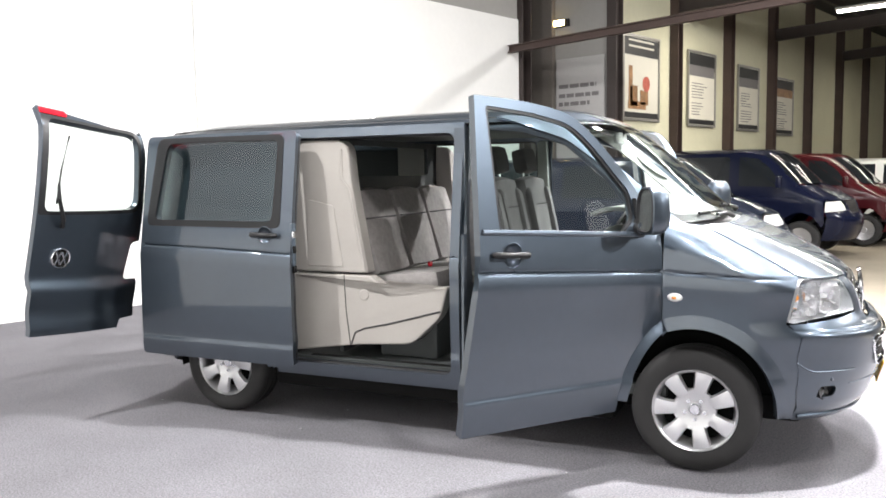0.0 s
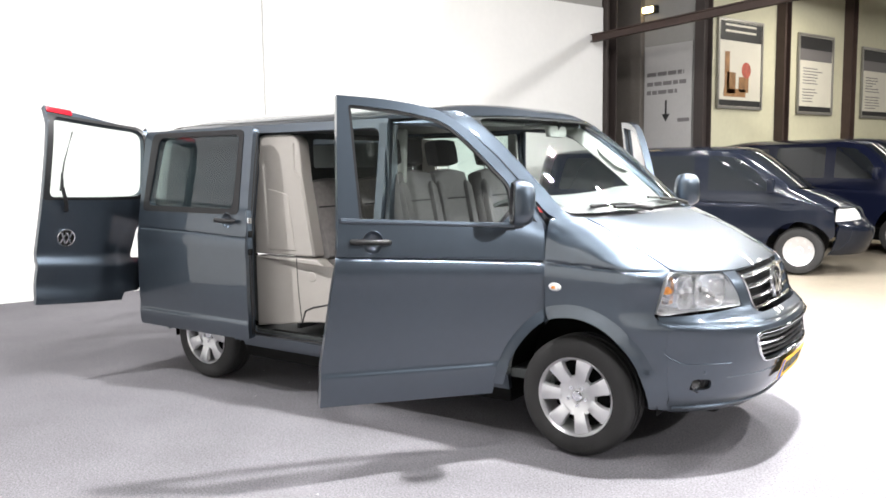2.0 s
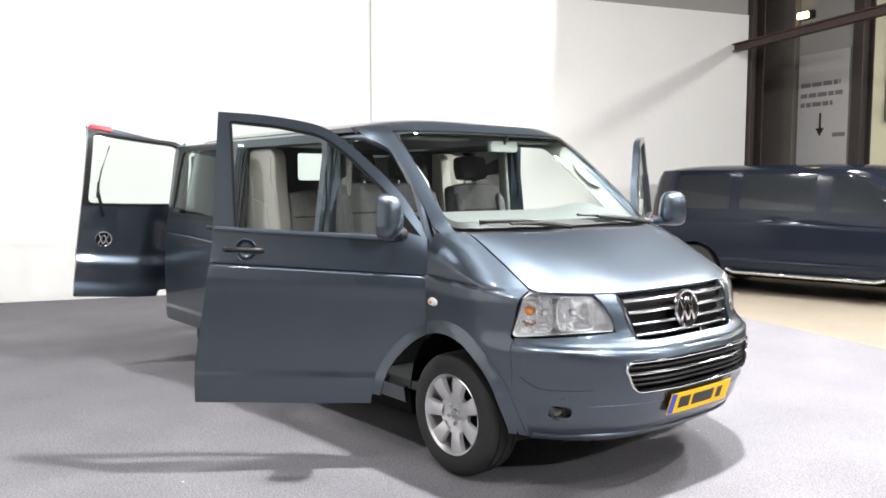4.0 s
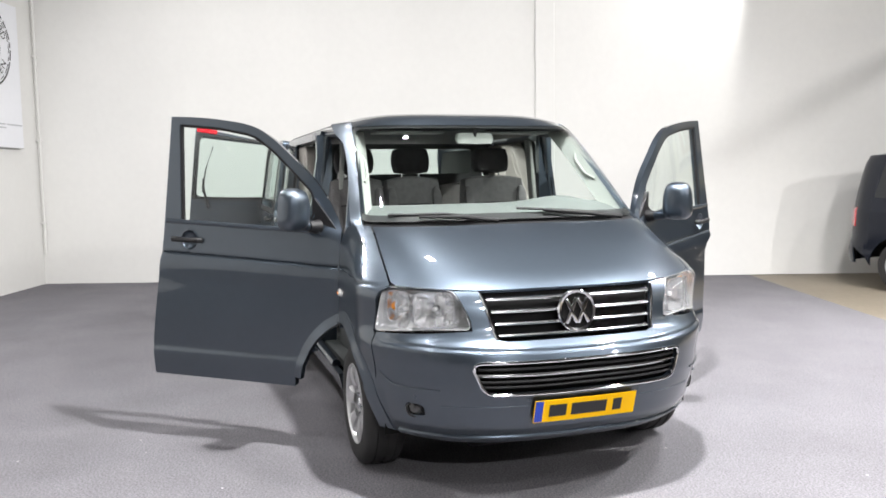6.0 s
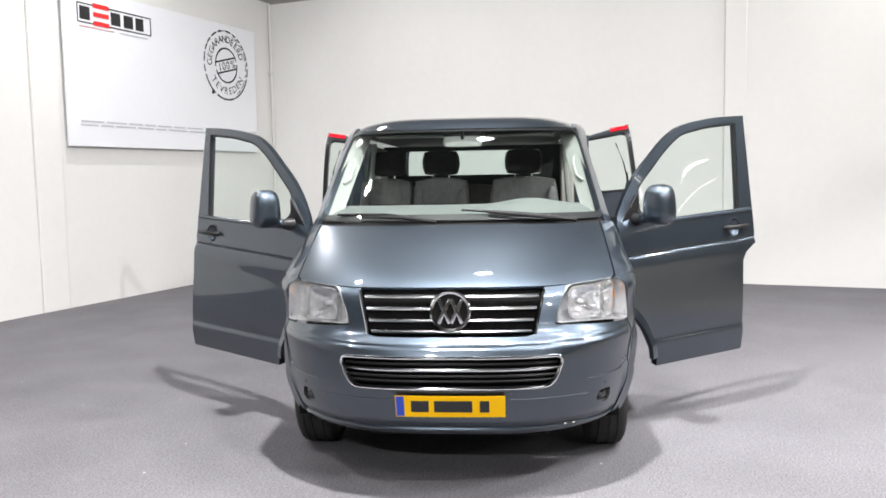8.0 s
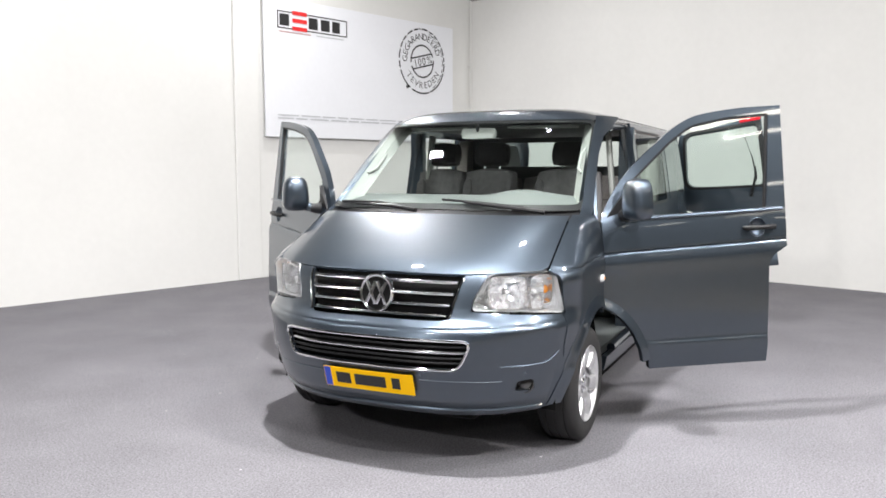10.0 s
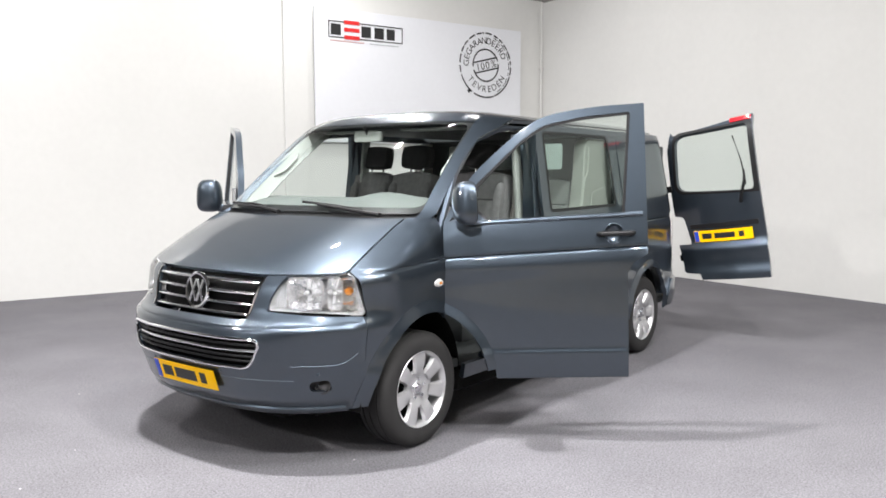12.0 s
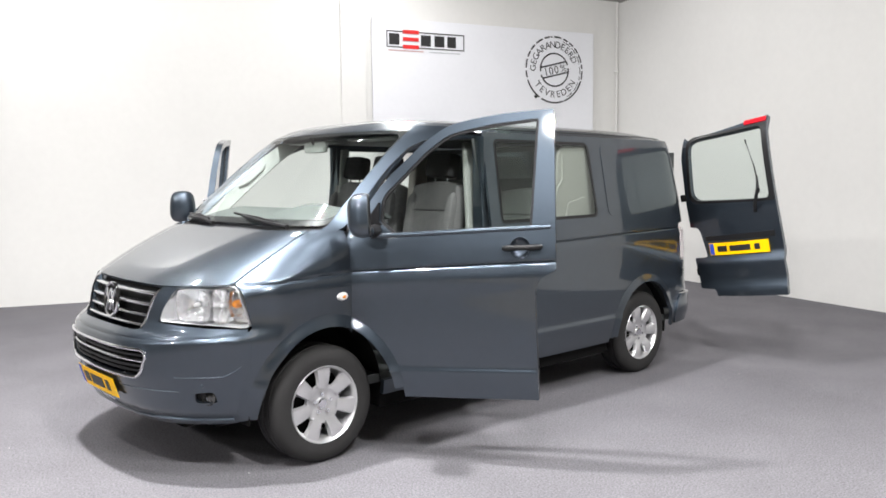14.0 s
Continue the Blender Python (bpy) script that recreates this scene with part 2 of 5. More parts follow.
def tube(bm, pts, r, seg=8, m=None, closed=False):
    """A round bar along a line of points; r may be one radius or one for each point."""
    t = bmesh.new()
    pts = [Vector(p) for p in pts]
    n = len(pts)
    rs = r if isinstance(r, (list, tuple)) else [r] * n
    rings = []
    up = Vector((0, 0, 1))
    for i, p in enumerate(pts):
        if closed:
            d = pts[(i + 1) % n] - pts[i - 1]
        else:
            d = pts[min(i + 1, n - 1)] - pts[max(i - 1, 0)]
        d.normalize()
        u = up if abs(d.dot(up)) < 0.95 else Vector((1, 0, 0))
        a = d.cross(u).normalized()
        b = d.cross(a)
        rings.append([t.verts.new(p + rs[i] * (math.cos(2 * math.pi * k / seg) * a + math.sin(2 * math.pi * k / seg) * b)) for k in range(seg)])
    for i in range(n if closed else n - 1):
        a, b = rings[i], rings[(i + 1) % n]
        for k in range(seg):
            t.faces.new((a[k], a[(k + 1) % seg], b[(k + 1) % seg], b[k]))
    if not closed:
        t.faces.new(rings[0][::-1])
        t.faces.new(rings[-1])
    bmesh.ops.recalc_face_normals(t, faces=t.faces)
    return join(bm, t, m)


def prism(bm, outline, depth, m=None, bev=0.0):
    """A flat outline (x, z) in the plane y = 0, pushed out to y = depth."""
    t = bmesh.new()
    vs = [t.verts.new((x, 0, z)) for x, z in outline]
    f = t.faces.new(vs)
    r = bmesh.ops.extrude_face_region(t, geom=[f])
    bmesh.ops.translate(t, verts=[v for v in r["geom"] if isinstance(v, bmesh.types.BMVert)], vec=(0, depth, 0))
    bmesh.ops.recalc_face_normals(t, faces=t.faces)
    if bev:
        edges = [e for e in t.edges if e.calc_face_angle(0) > 0.6]
        bmesh.ops.bevel(t, geom=edges, offset=bev, segments=3, affect="EDGES", profile=0.5)
    return join(bm, t, m)


def rounded(pts, seg=6):
    """An outline with rounded corners from (x, z, radius)."""
    out = []
    n = len(pts)
    for i in range(n):
        p = Vector(pts[i][:2])
        r = pts[i][2] if len(pts[i]) > 2 else 0
        a = Vector(pts[i - 1][:2]) - p
        b = Vector(pts[(i + 1) % n][:2]) - p
        if r <= 0:
            out.append(tuple(p))
            continue
        r = min(r, a.length * 0.49, b.length * 0.49)
        p0, p1 = p + a.normalized() * r, p + b.normalized() * r
        for k in range(seg + 1):
            s = k / seg
            out.append(tuple((1 - s) ** 2 * p0 + 2 * s * (1 - s) * p + s * s * p1))
    return out


def curve(*pts):
    """A smooth function through (t, value) pairs, with no overshoot."""
    xs = [p[0] for p in pts]
    ys = [p[1] for p in pts]
    n = len(xs)
    d = [(ys[i + 1] - ys[i]) / (xs[i + 1] - xs[i]) for i in range(n - 1)]
    m = [d[0]] + [0 if d[i - 1] * d[i] <= 0 else 2 * d[i - 1] * d[i] / (d[i - 1] + d[i]) for i in range(1, n - 1)] + [d[-1]]

    def f(t):
        t = min(max(t, xs[0]), xs[-1])
        i = 0
        while i < n - 2 and t > xs[i + 1]:
            i += 1
        h = xs[i + 1] - xs[i]
        s = (t - xs[i]) / h
        return ((1 + 2 * s) * (1 - s) ** 2 * ys[i] + s * (1 - s) ** 2 * h * m[i]
                + s * s * (3 - 2 * s) * ys[i + 1] + s * s * (s - 1) * h * m[i + 1])
    return f


def inside(poly, px, py):
    res = np.zeros(len(px), bool)
    n = len(poly)
    for i in range(n):
        x0, y0 = poly[i]
        x1, y1 = poly[(i + 1) % n]
        if y0 == y1:
            continue
        c = (y0 > py) != (y1 > py)
        res ^= c & (px < (x1 - x0) * (py - y0) / (y1 - y0) + x0)
    return res


def near(poly, px, py, d):
    res = np.zeros(len(px), bool)
    for i in range(len(poly)):
        a, b = np.array(poly[i]), np.array(poly[(i + 1) % len(poly)])
        ab = b - a
        t = np.clip(((px - a[0]) * ab[0] + (py - a[1]) * ab[1]) / max(ab @ ab, 1e-12), 0, 1)
        res |= np.hypot(px - a[0] - t * ab[0], py - a[1] - t * ab[1]) < d
    return res


from mathutils.geometry import delaunay_2d_cdt


def dense(poly, step):
    out = []
    for i in range(len(poly)):
        a, b = Vector(poly[i]), Vector(poly[(i + 1) % len(poly)])
        k = max(1, int((b - a).length / step))
        out += [tuple(a.lerp(b, j / k)) for j in range(k)]
    return out


def panel(outer, fn, holes=(), step=0.04, thick=0.02, away=(0, 0, 0), rows=(), m=None, back=True):
    """Sheet metal: an outline with holes in a flat domain, bent by fn onto the body, with a thickness on the side of the point away."""
    loops = [dense(outer, step)] + [dense(h, step) for h in holes]
    pts, edges = [], []
    for lp in loops:
        o = len(pts)
        pts += lp
        edges += [(o + i, o + (i + 1) % len(lp)) for i in range(len(lp))]
    a = np.array(outer)
    lo, hi = a.min(0), a.max(0)
    us = np.arange(lo[0] + step / 2, hi[0], step)
    vs = [v for v in np.arange(lo[1] + step / 2, hi[1], step) if all(abs(v - r) > step * 0.3 for r in rows)] + [r for r in rows if lo[1] < r < hi[1]]
    gx, gy = [g.ravel() for g in np.meshgrid(us, np.array(vs))]
    keep = inside(loops[0], gx, gy) & ~near(loops[0], gx, gy, step * 0.35)
    for h in loops[1:]:
        keep &= ~inside(h, gx, gy) & ~near(h, gx, gy, step * 0.35)
    pts += list(zip(gx[keep], gy[keep]))
    vv, _, ff, *_ = delaunay_2d_cdt([Vector((float(p[0]), float(p[1]))) for p in pts], edges, [], 0, 1e-6)
    cx = np.array([sum(vv[i][0] for i in f) / len(f) for f in ff])
    cy = np.array([sum(vv[i][1] for i in f) / len(f) for f in ff])
    ok = inside(loops[0], cx, cy)
    for h in loops[1:]:
        ok &= ~inside(h, cx, cy)
    t = bmesh.new()
    verts = [t.verts.new(fn(v[0], v[1])) for v in vv]
    for f, k in zip(ff, ok):
        if k:
            t.faces.new([verts[i] for i in f])
    bmesh.ops.delete(t, geom=[v for v in t.verts if not v.link_faces], context="VERTS")
    bmesh.ops.recalc_face_normals(t, faces=t.faces)
    t.normal_update()
    aw = Vector(away)
    s = sum((f.normal.dot(f.calc_center_median() - aw) * f.calc_area()) for f in t.faces)
    if s < 0:
        bmesh.ops.reverse_faces(t, faces=t.faces)
        t.normal_update()
    if thick:
        front = list(t.faces)
        vs0 = list(t.verts)
        border = [e for e in t.edges if len(e.link_faces) == 1]
        twin = {v: t.verts.new(v.co - v.normal * thick) for v in vs0}
        rim = [(e, e.link_faces[0]) for e in border]
        for f in front:
            if back:
                t.faces.new([twin[v] for v in reversed(f.verts)])
        for e, f in rim:
            lv = list(f.verts)
            i = lv.index(e.verts[0])
            p, q = (e.verts[0], e.verts[1]) if lv[(i + 1) % len(lv)] == e.verts[1] else (e.verts[1], e.verts[0])
            t.faces.new((q, p, twin[p], twin[q]))
    if m is not None:
        bmesh.ops.transform(t, matrix=m, verts=t.verts)
    return t


def mirrored(bm):
    bmesh.ops.scale(bm, vec=(1, -1, 1), verts=bm.verts)
    bmesh.ops.reverse_faces(bm, faces=bm.faces)
    return bm

# ---- the room ----
def setting(name, bm, material, label, category, smooth=False):
    return tagged(part(name, bm, material, None, label, smooth), label, category, "", "structure")


WX, SY, WEND, EDGE = -5.918, -5.82, 8.25, 4.545
setting("floor", boxed(-6.2, 16.2, -6.1, EDGE, -0.1, 0.0), CARPET, "grey carpet of the showroom, worn and lightly stained", "floor")
setting("ground", boxed(-9, 16.2, EDGE, 60, -0.12, -0.008), CONCRETE, "brown concrete floor of the parking hall", "floor")
setting("wall_south", boxed(-6.2, 16.0, -6.1, SY, 0, 4.45), WALL, "white painted showroom wall", "wall")
setting("wall_west", boxed(-6.2, WX, SY, WEND, 0, 4.42), WALL, "white painted showroom wall", "wall")
setting("wall_band_south", boxed(-6.2, 16.0, -6.1, SY - 0.03, 4.45, 6.4), GREYWALL, "grey concrete band above the showroom wall", "wall")
setting("wall_band_west", boxed(-6.2, WX - 0.03, SY - 0.03, WEND, 4.42, 6.4), GREYWALL, "grey concrete band above the showroom wall", "wall")
setting("pilaster_west", boxed(WX, WX + 0.035, 1.42, 1.695, 0, 4.42, bev=0.012), WALL, "white painted pilaster on the showroom wall", "pilaster")
setting("pilaster_south", boxed(-1.52, -1.14, SY, SY + 0.035, 0, 4.45, bev=0.012), WALL, "white painted pilaster on the showroom wall", "pilaster")
pipe = tube(bmesh.new(), [(WX + 0.05, SY + 0.06, 0.45), (WX + 0.05, SY + 0.06, 4.42)], 0.016, 8)
for z in (0.9, 2.1, 3.3):
    box(pipe, WX + 0.02, WX + 0.075, SY + 0.02, SY + 0.08, z - 0.015, z + 0.015)
tagged(part("wall_pipe", pipe, WALL, None), "thin white painted pipe in the wall corner", "pipe")
setting("wall_step", boxed(-9, -4.62, 9.30, 9.5, 0, 6.4), GREYWALL, "grey wall that closes the corner of the hall", "wall")
setting("wall_hall", boxed(-5.3, -5.08, 9.5, 60, 0, 6.4), HALLWALL, "cream painted wall of the parking hall", "wall")
setting("wall_hall_end", boxed(-9.2, -9, WEND - 0.2, 9.5, 0, 6.4), GREYWALL, "grey wall of the hall corner", "wall")
setting("wall_behind", boxed(-9, -6.2, WEND - 0.2, WEND, 0, 6.4), GREYWALL, "grey wall of the hall corner", "wall")
setting("wall_north", boxed(-5.08, 16.2, 48, 48.2, 0, 6.4), GREYWALL, "grey end wall of the hall", "wall")
setting("wall_east", boxed(16.0, 16.2, -6.1, 48, 0, 6.4), GREYWALL, "grey side wall of the hall", "wall")
setting("ceiling", boxed(-9.2, 16.4, -6.3, 48.4, 6.4, 6.5), CEIL, "dark ceiling of the hall", "ceiling")


def steel_column(name, x, y, material, w=0.2, d=0.2):
    b = bmesh.new()
    box(b, x - w / 2, x + w / 2, y - d / 2, y - d / 2 + 0.02, 0, 6.4)
    box(b, x - w / 2, x + w / 2, y + d / 2 - 0.02, y + d / 2, 0, 6.4)
    box(b, x - 0.01, x + 0.01, y - d / 2 + 0.02, y + d / 2 - 0.02, 0, 6.4)
    return tagged(part(name, b, material, None, "", False), "dark brown steel column of the hall", "column", "hall columns")


steel_column("steel_column", -6.02, WEND + 0.16, STEEL, 0.36, 0.28)
setting("pier", boxed(-6.75, -5.80, 9.18, 9.30, 0, 6.4, bev=0.01), mat("brown_grey_pier", (0.13, 0.115, 0.10), 0.7, vary=0.15, scale=1.5), "brown-grey pier beside the hall sign", "pier")
steel_column("steel_column", -4.52, 9.38, STEEL, 0.2, 0.26)
for y in (12.78, 15.58, 18.42, 21.3, 24.2, 27.1, 30.0, 33.0):
    steel_column("steel_column", -4.98, y, RUST, 0.2, 0.24)
# roof beams of the hall
def beam(a, b, h, w, material, name="roof_beam"):
    a, b = Vector(a), Vector(b)
    d = b - a
    m = Matrix.Translation((a + b) / 2) @ d.to_track_quat("X", "Z").to_matrix().to_4x4()
    bm = bmesh.new()
    L = d.length / 2
    box(bm, -L, L, -w / 2, w / 2, h / 2 - 0.02, h / 2, m)
    box(bm, -L, L, -w / 2, w / 2, -h / 2, -h / 2 + 0.02, m)
    box(bm, -L, L, -0.012, 0.012, -h / 2 + 0.02, h / 2 - 0.02, m)
    return tagged(part(name, bm, material, None, "", False), "steel beam under the hall roof", "beam", "hall roof beams")


beam((-5.9, 7.95, 3.84), (9.0, 7.95, 4.22), 0.14, 0.12, RUST)
for y in (12.8, 18.4, 24.2, 30.0, 36.0):
    beam((-5.05, y, 5.15), (15.9, y, 5.75), 0.30, 0.16, STEEL)
for x in (-3.0, 0.5, 4.0, 8.0):
    beam((x, 9.6, 5.62 + 0.025 * x), (x, 47.9, 5.62 + 0.025 * x), 0.14, 0.10, STEEL)
TUBE = glow("tube_glow", (1.0, 0.95, 0.86), 14)
WARM = glow("warm_lamp_glow", (1.0, 0.72, 0.30), 9)
for x, y, z in ((-1.6, 15.0, 4.95), (2.4, 15.0, 5.05), (-1.4, 20.5, 4.95), (2.4, 21.0, 5.05), (-1.2, 27.0, 4.95), (3.2, 27.5, 5.05), (6.5, 16.0, 5.1), (7.0, 24.0, 5.1)):
    e = tagged(empty("tube_light", pose(x, y, z)), "long white fluorescent tube light under the hall roof", "lamp", "hall tube lights")
    part("housing", boxed(-0.75, 0.75, -0.07, 0.07, 0.03, 0.09, bev=0.01), WALL, e)
    for sx in (-0.6, 0.6):
        part("hanger", tube(bmesh.new(), [(sx, 0, 0.08), (sx, 0, 6.4 - z)], 0.008, 6), STEEL, e)
    part("tube", tube(bmesh.new(), [(-0.72, 0, 0), (0.72, 0, 0)], 0.03, 10), TUBE, e, "glowing tube")
e = tagged(empty("wall_lamp", pose(-5.66, 9.24, 4.44)), "small warm wall lamp above the hall sign", "lamp")
part("housing", boxed(-0.2, 0.2, -0.02, 0.06, -0.07, 0.07, bev=0.015), BLACK, e)
part("diffuser", boxed(-0.12, 0.12, -0.05, -0.02, -0.055, 0.055, bev=0.012), WARM, e, "glowing warm diffuser")


# ---- signs and posters ----
def flat(y0, y1, z0, z1, x, t=0.012):
    """A plate on a wall that faces +x."""
    return boxed(x, x + t, y0, y1, z0, z1)


SHEET = mat("white_sheet", (0.74, 0.75, 0.78), 0.35, vary=0.03, scale=1.0)
SHEET_GREY = mat("pale_grey_sheet", (0.42, 0.41, 0.40), 0.5, vary=0.06, scale=1.2)
INK_GREY = mat("grey_ink", (0.16, 0.15, 0.15), 0.6)
PALE_INK = mat("pale_grey_ink", (0.45, 0.46, 0.48), 0.6)
LOGO_RED = mat("signal_red", (0.65, 0.02, 0.02), 0.45)
PHOTO_RED = mat("photo_red", (0.42, 0.10, 0.07), 0.45, vary=0.4, scale=9)
POSTER = mat("poster_paper", (0.66, 0.63, 0.54), 0.45, vary=0.04, scale=2)
PHOTO = mat("photo_brown", (0.30, 0.16, 0.07), 0.45, vary=0.5, scale=6)
FRAME = mat("dull_aluminium", (0.30, 0.29, 0.27), 0.4, 0.6)

bx0, bx1, bz0, bz1 = -5.40, -1.60, 1.97, 3.89
YB = SY + 0.07
board = tagged(empty("sign_board", pose(0, YB, 0)), "large white sign board with a stamp and a logo", "sign")
part("board", boxed(bx0, bx1, -0.03, 0.0, bz0, bz1, bev=0.003), SHEET, board, "", False)


def mark(bm, x0, x1, z0, z1, m=None, y0=0.001, y1=0.005):
    return box(bm, x0, x1, y0, y1, z0, z1, m)


fr = bmesh.new()
mark(fr, -3.07, -1.82, 3.700, 3.715)
mark(fr, -3.07, -1.82, 3.475, 3.490)
mark(fr, -1.835, -1.82, 3.490, 3.700)
mark(fr, -3.07, -3.055, 3.490, 3.700)
part("logo_frame", fr, INK, board, "", False)
for x0, x1 in ((-2.02, -1.86), (-2.52, -2.36), (-2.74, -2.58), (-2.93, -2.79)):
    b = bmesh.new()
    mark(b, x0, x1, 3.515, 3.675)
    part("logo_block", b, INK, board, "plain black block", False)
for z in (3.465, 3.575, 3.68):
    b = bmesh.new()
    mark(b, -2.325, -2.075, z, z + 0.055, None, 0.001, 0.008)
    part("logo_bar", b, LOGO_RED, board, "red bar", False)
for x0, x1 in ((-2.4, -1.85), (-3.0, -2.5)):
    b = bmesh.new()
    mark(b, x0, x1, 3.425, 3.44)
    part("small_line", b, mat("pale_red_ink", (0.5, 0.30, 0.28), 0.6) if x0 == -2.4 else PALE_INK, board, "", False)
for z, x0 in ((2.27, -5.05), (2.225, -4.6)):
    x = -1.8
    while x > x0:
        w = random.uniform(0.12, 0.4)
        b = bmesh.new()
        mark(b, x - w, x, z, z + 0.018)
        part("small_line", b, PALE_INK, board, "", False)
        x -= w + 0.05
    # stamp
SC = Vector((-4.66, 0.0, 3.275))
st = bmesh.new()


def arc(bm, r0, r1, a0, a1, n=12):
    """A flat piece of a ring, angles in degrees from the right as one faces the wall, counter-clockwise."""
    vs = []
    for k in range(n + 1):
        a = radians(a0 + (a1 - a0) * k / n)
        vs.append((bm.verts.new((-r0 * math.cos(a), 0.004, r0 * math.sin(a))), bm.verts.new((-r1 * math.cos(a), 0.004, r1 * math.sin(a)))))
    for p, q in zip(vs, vs[1:]):
        bm.faces.new((p[0], p[1], q[1], q[0]))


a = 100.0
while a < 455:
    w = random.uniform(8, 16) if a < 190 or 330 < a else random.uniform(30, 60)
    arc(st, 0.505, 0.53, a, min(a + w, 458))
    a += w + random.uniform(2.0, 5.0)
a = 300
while a < 425:
    w = random.uniform(6, 20)
    arc(st, 0.472, 0.485, a, a + w, 6)
    a += w + 5
for s0, s1 in ((14, 194), (194, 374)):
    arc(st, 0.245, 0.27, s0 + 6, s1 - 6, 20)
for s in (1, -1):
    box(st, -0.25, 0.25, 0.002, 0.005, s * 0.085 - 0.012, s * 0.085 + 0.012, Matrix.Rotation(radians(14), 4, "Y"))
lathe(st, [(0.001, 0.004), (0.03, 0.004)], 10, "y", Matrix.Translation((0.34, 0, -0.43)))


def lettering(text, size):
    """Flat letters as a mesh, one for each character, with its width."""
    out = []
    for ch in text:
        cu = bpy.data.curves.new("glyph", "FONT")
        cu.body, cu.size, cu.align_x = ch, size, "CENTER"
        ob = bpy.data.objects.new("glyph", cu)
        me = bpy.data.meshes.new_from_object(ob)
        b = bmesh.new()
        b.from_mesh(me)
        bpy.data.objects.remove(ob)
        bpy.data.curves.remove(cu)
        bpy.data.meshes.remove(me)
        out.append(b)
    return out


FACE = Matrix(((-1, 0, 0, 0), (0, 0, 1, 0.005), (0, 1, 0, 0), (0, 0, 0, 1)))
words = []
letters = bmesh.new()
word = lettering("GEGARANDEERD", 0.15)
for i, g in enumerate(word):
    ang = 175 - i * (152 / (len(word) - 1)) + 3
    r = 0.345
    join(letters, g, FACE @ Matrix.Translation((r * math.cos(radians(ang)), r * math.sin(radians(ang)), 0)) @ Matrix.Rotation(radians(ang - 90), 4, "Z"))
words.append(letters)
letters = bmesh.new()
word = lettering("TEVREDEN", 0.15)
for i, g in enumerate(word):
    ang = 218 + i * (110 / (len(word) - 1))
    r = 0.435
    join(letters, g, FACE @ Matrix.Translation((r * math.cos(radians(ang)), r * math.sin(radians(ang)), 0)) @ Matrix.Rotation(radians(ang + 90), 4, "Z"))
words.append(letters)
letters = bmesh.new()
for i, g in enumerate(lettering("100%", 0.17)):
    join(letters, g, FACE @ Matrix.Rotation(radians(14), 4, "Z") @ Matrix.Translation((-0.16 + (0, 0.095, 0.195, 0.325)[i], -0.06, 0)))
words.append(letters)
for b in words + [st]:
    bmesh.ops.translate(b, vec=SC, verts=b.verts)
    part("stamp_ring" if b is st else "stamp_word", b, INK, board, "", False)


def poster(y0, y1, z0, z1, kind):
    e = tagged(empty("poster", pose(-5.06, 0, 0)), "framed advertising poster on the cream hall wall", "poster", "hall posters")
    f = bmesh.new()
    for a in ((y0, y1, z0, z0 + 0.05), (y0, y1, z1 - 0.05, z1), (y0, y0 + 0.05, z0 + 0.05, z1 - 0.05), (y1 - 0.05, y1, z0 + 0.05, z1 - 0.05)):
        box(f, 0, 0.045, *a)
    part("frame", f, FRAME, e, "", False)
    part("sheet", boxed(0, 0.02, y0 + 0.05, y1 - 0.05, z0 + 0.05, z1 - 0.05), POSTER, e, "", False)
    h = z1 - z0
    for za, zb in ((z1 - 0.24 * h, z1 - 0.06), (z0 + 0.06, z0 + 0.10 * h)):
        part("band", boxed(0.02, 0.024, y0 + 0.06, y1 - 0.06, za, zb), INK, e, "black band", False)
    lines = bmesh.new()
    if kind == "photo":
        ph = bmesh.new()
        for yy, zz, w, hh in ((0.28, 0.40, 0.16, 0.72), (0.42, 0.30, 0.30, 0.42), (0.85, 0.34, 0.34, 0.30), (0.55, 0.24, 0.75, 0.16)):
            box(ph, 0.02, 0.025, y0 + yy - w / 2 + 0.05, y0 + yy + w / 2 + 0.05, z0 + zz, z0 + zz + hh, None, 0.002)
        part("picture", ph, PHOTO, e, "plain brown picture shapes", False)
        rd_ = lathe(bmesh.new(), [(0.001, 0.027), (0.16, 0.026)], 24, "x", Matrix.Translation((0, y0 + 0.98, z0 + 0.78)))
        part("picture", rd_, PHOTO_RED, e, "plain red disc", False)
        for k in range(2):
            box(lines, 0.024, 0.027, y0 + 0.25, y1 - 0.25, z1 - 0.14 - 0.12 * k, z1 - 0.10 - 0.12 * k)
    else:
        part("picture", boxed(0.024, 0.028, y0 + 0.08, y1 - 0.08, z1 - 0.33 * h, z1 - 0.19 * h), PHOTO if kind == "dark" else INK_GREY, e, "grey landscape strip", False)
        for k in range(12):
            if k not in (6,):
                w = random.uniform(0.3, 0.75) * (y1 - y0 - 0.4)
                box(lines, 0.02, 0.023, y0 + 0.22, y0 + 0.22 + w, z1 - 0.42 * h - 0.065 * k - 0.02, z1 - 0.42 * h - 0.065 * k)
    part("lettering", lines, INK_GREY if kind != "photo" else POSTER, e, "", False)


poster(10.55, 12.10, 2.60, 4.36, "photo")
poster(13.46, 14.94, 2.57, 4.31, "text")
poster(16.26, 17.64, 2.55, 4.22, "text")
poster(18.76, 20.20, 2.50, 4.10, "dark")
hs = tagged(empty("hall_sign", pose(0, 9.28, 0)), "grey and white wall sign with an arrow pointing down", "sign")
part("board", boxed(-5.76, -4.68, -0.015, 0.0, 1.3, 3.75), SHEET_GREY, hs, "", False)
ln = bmesh.new()
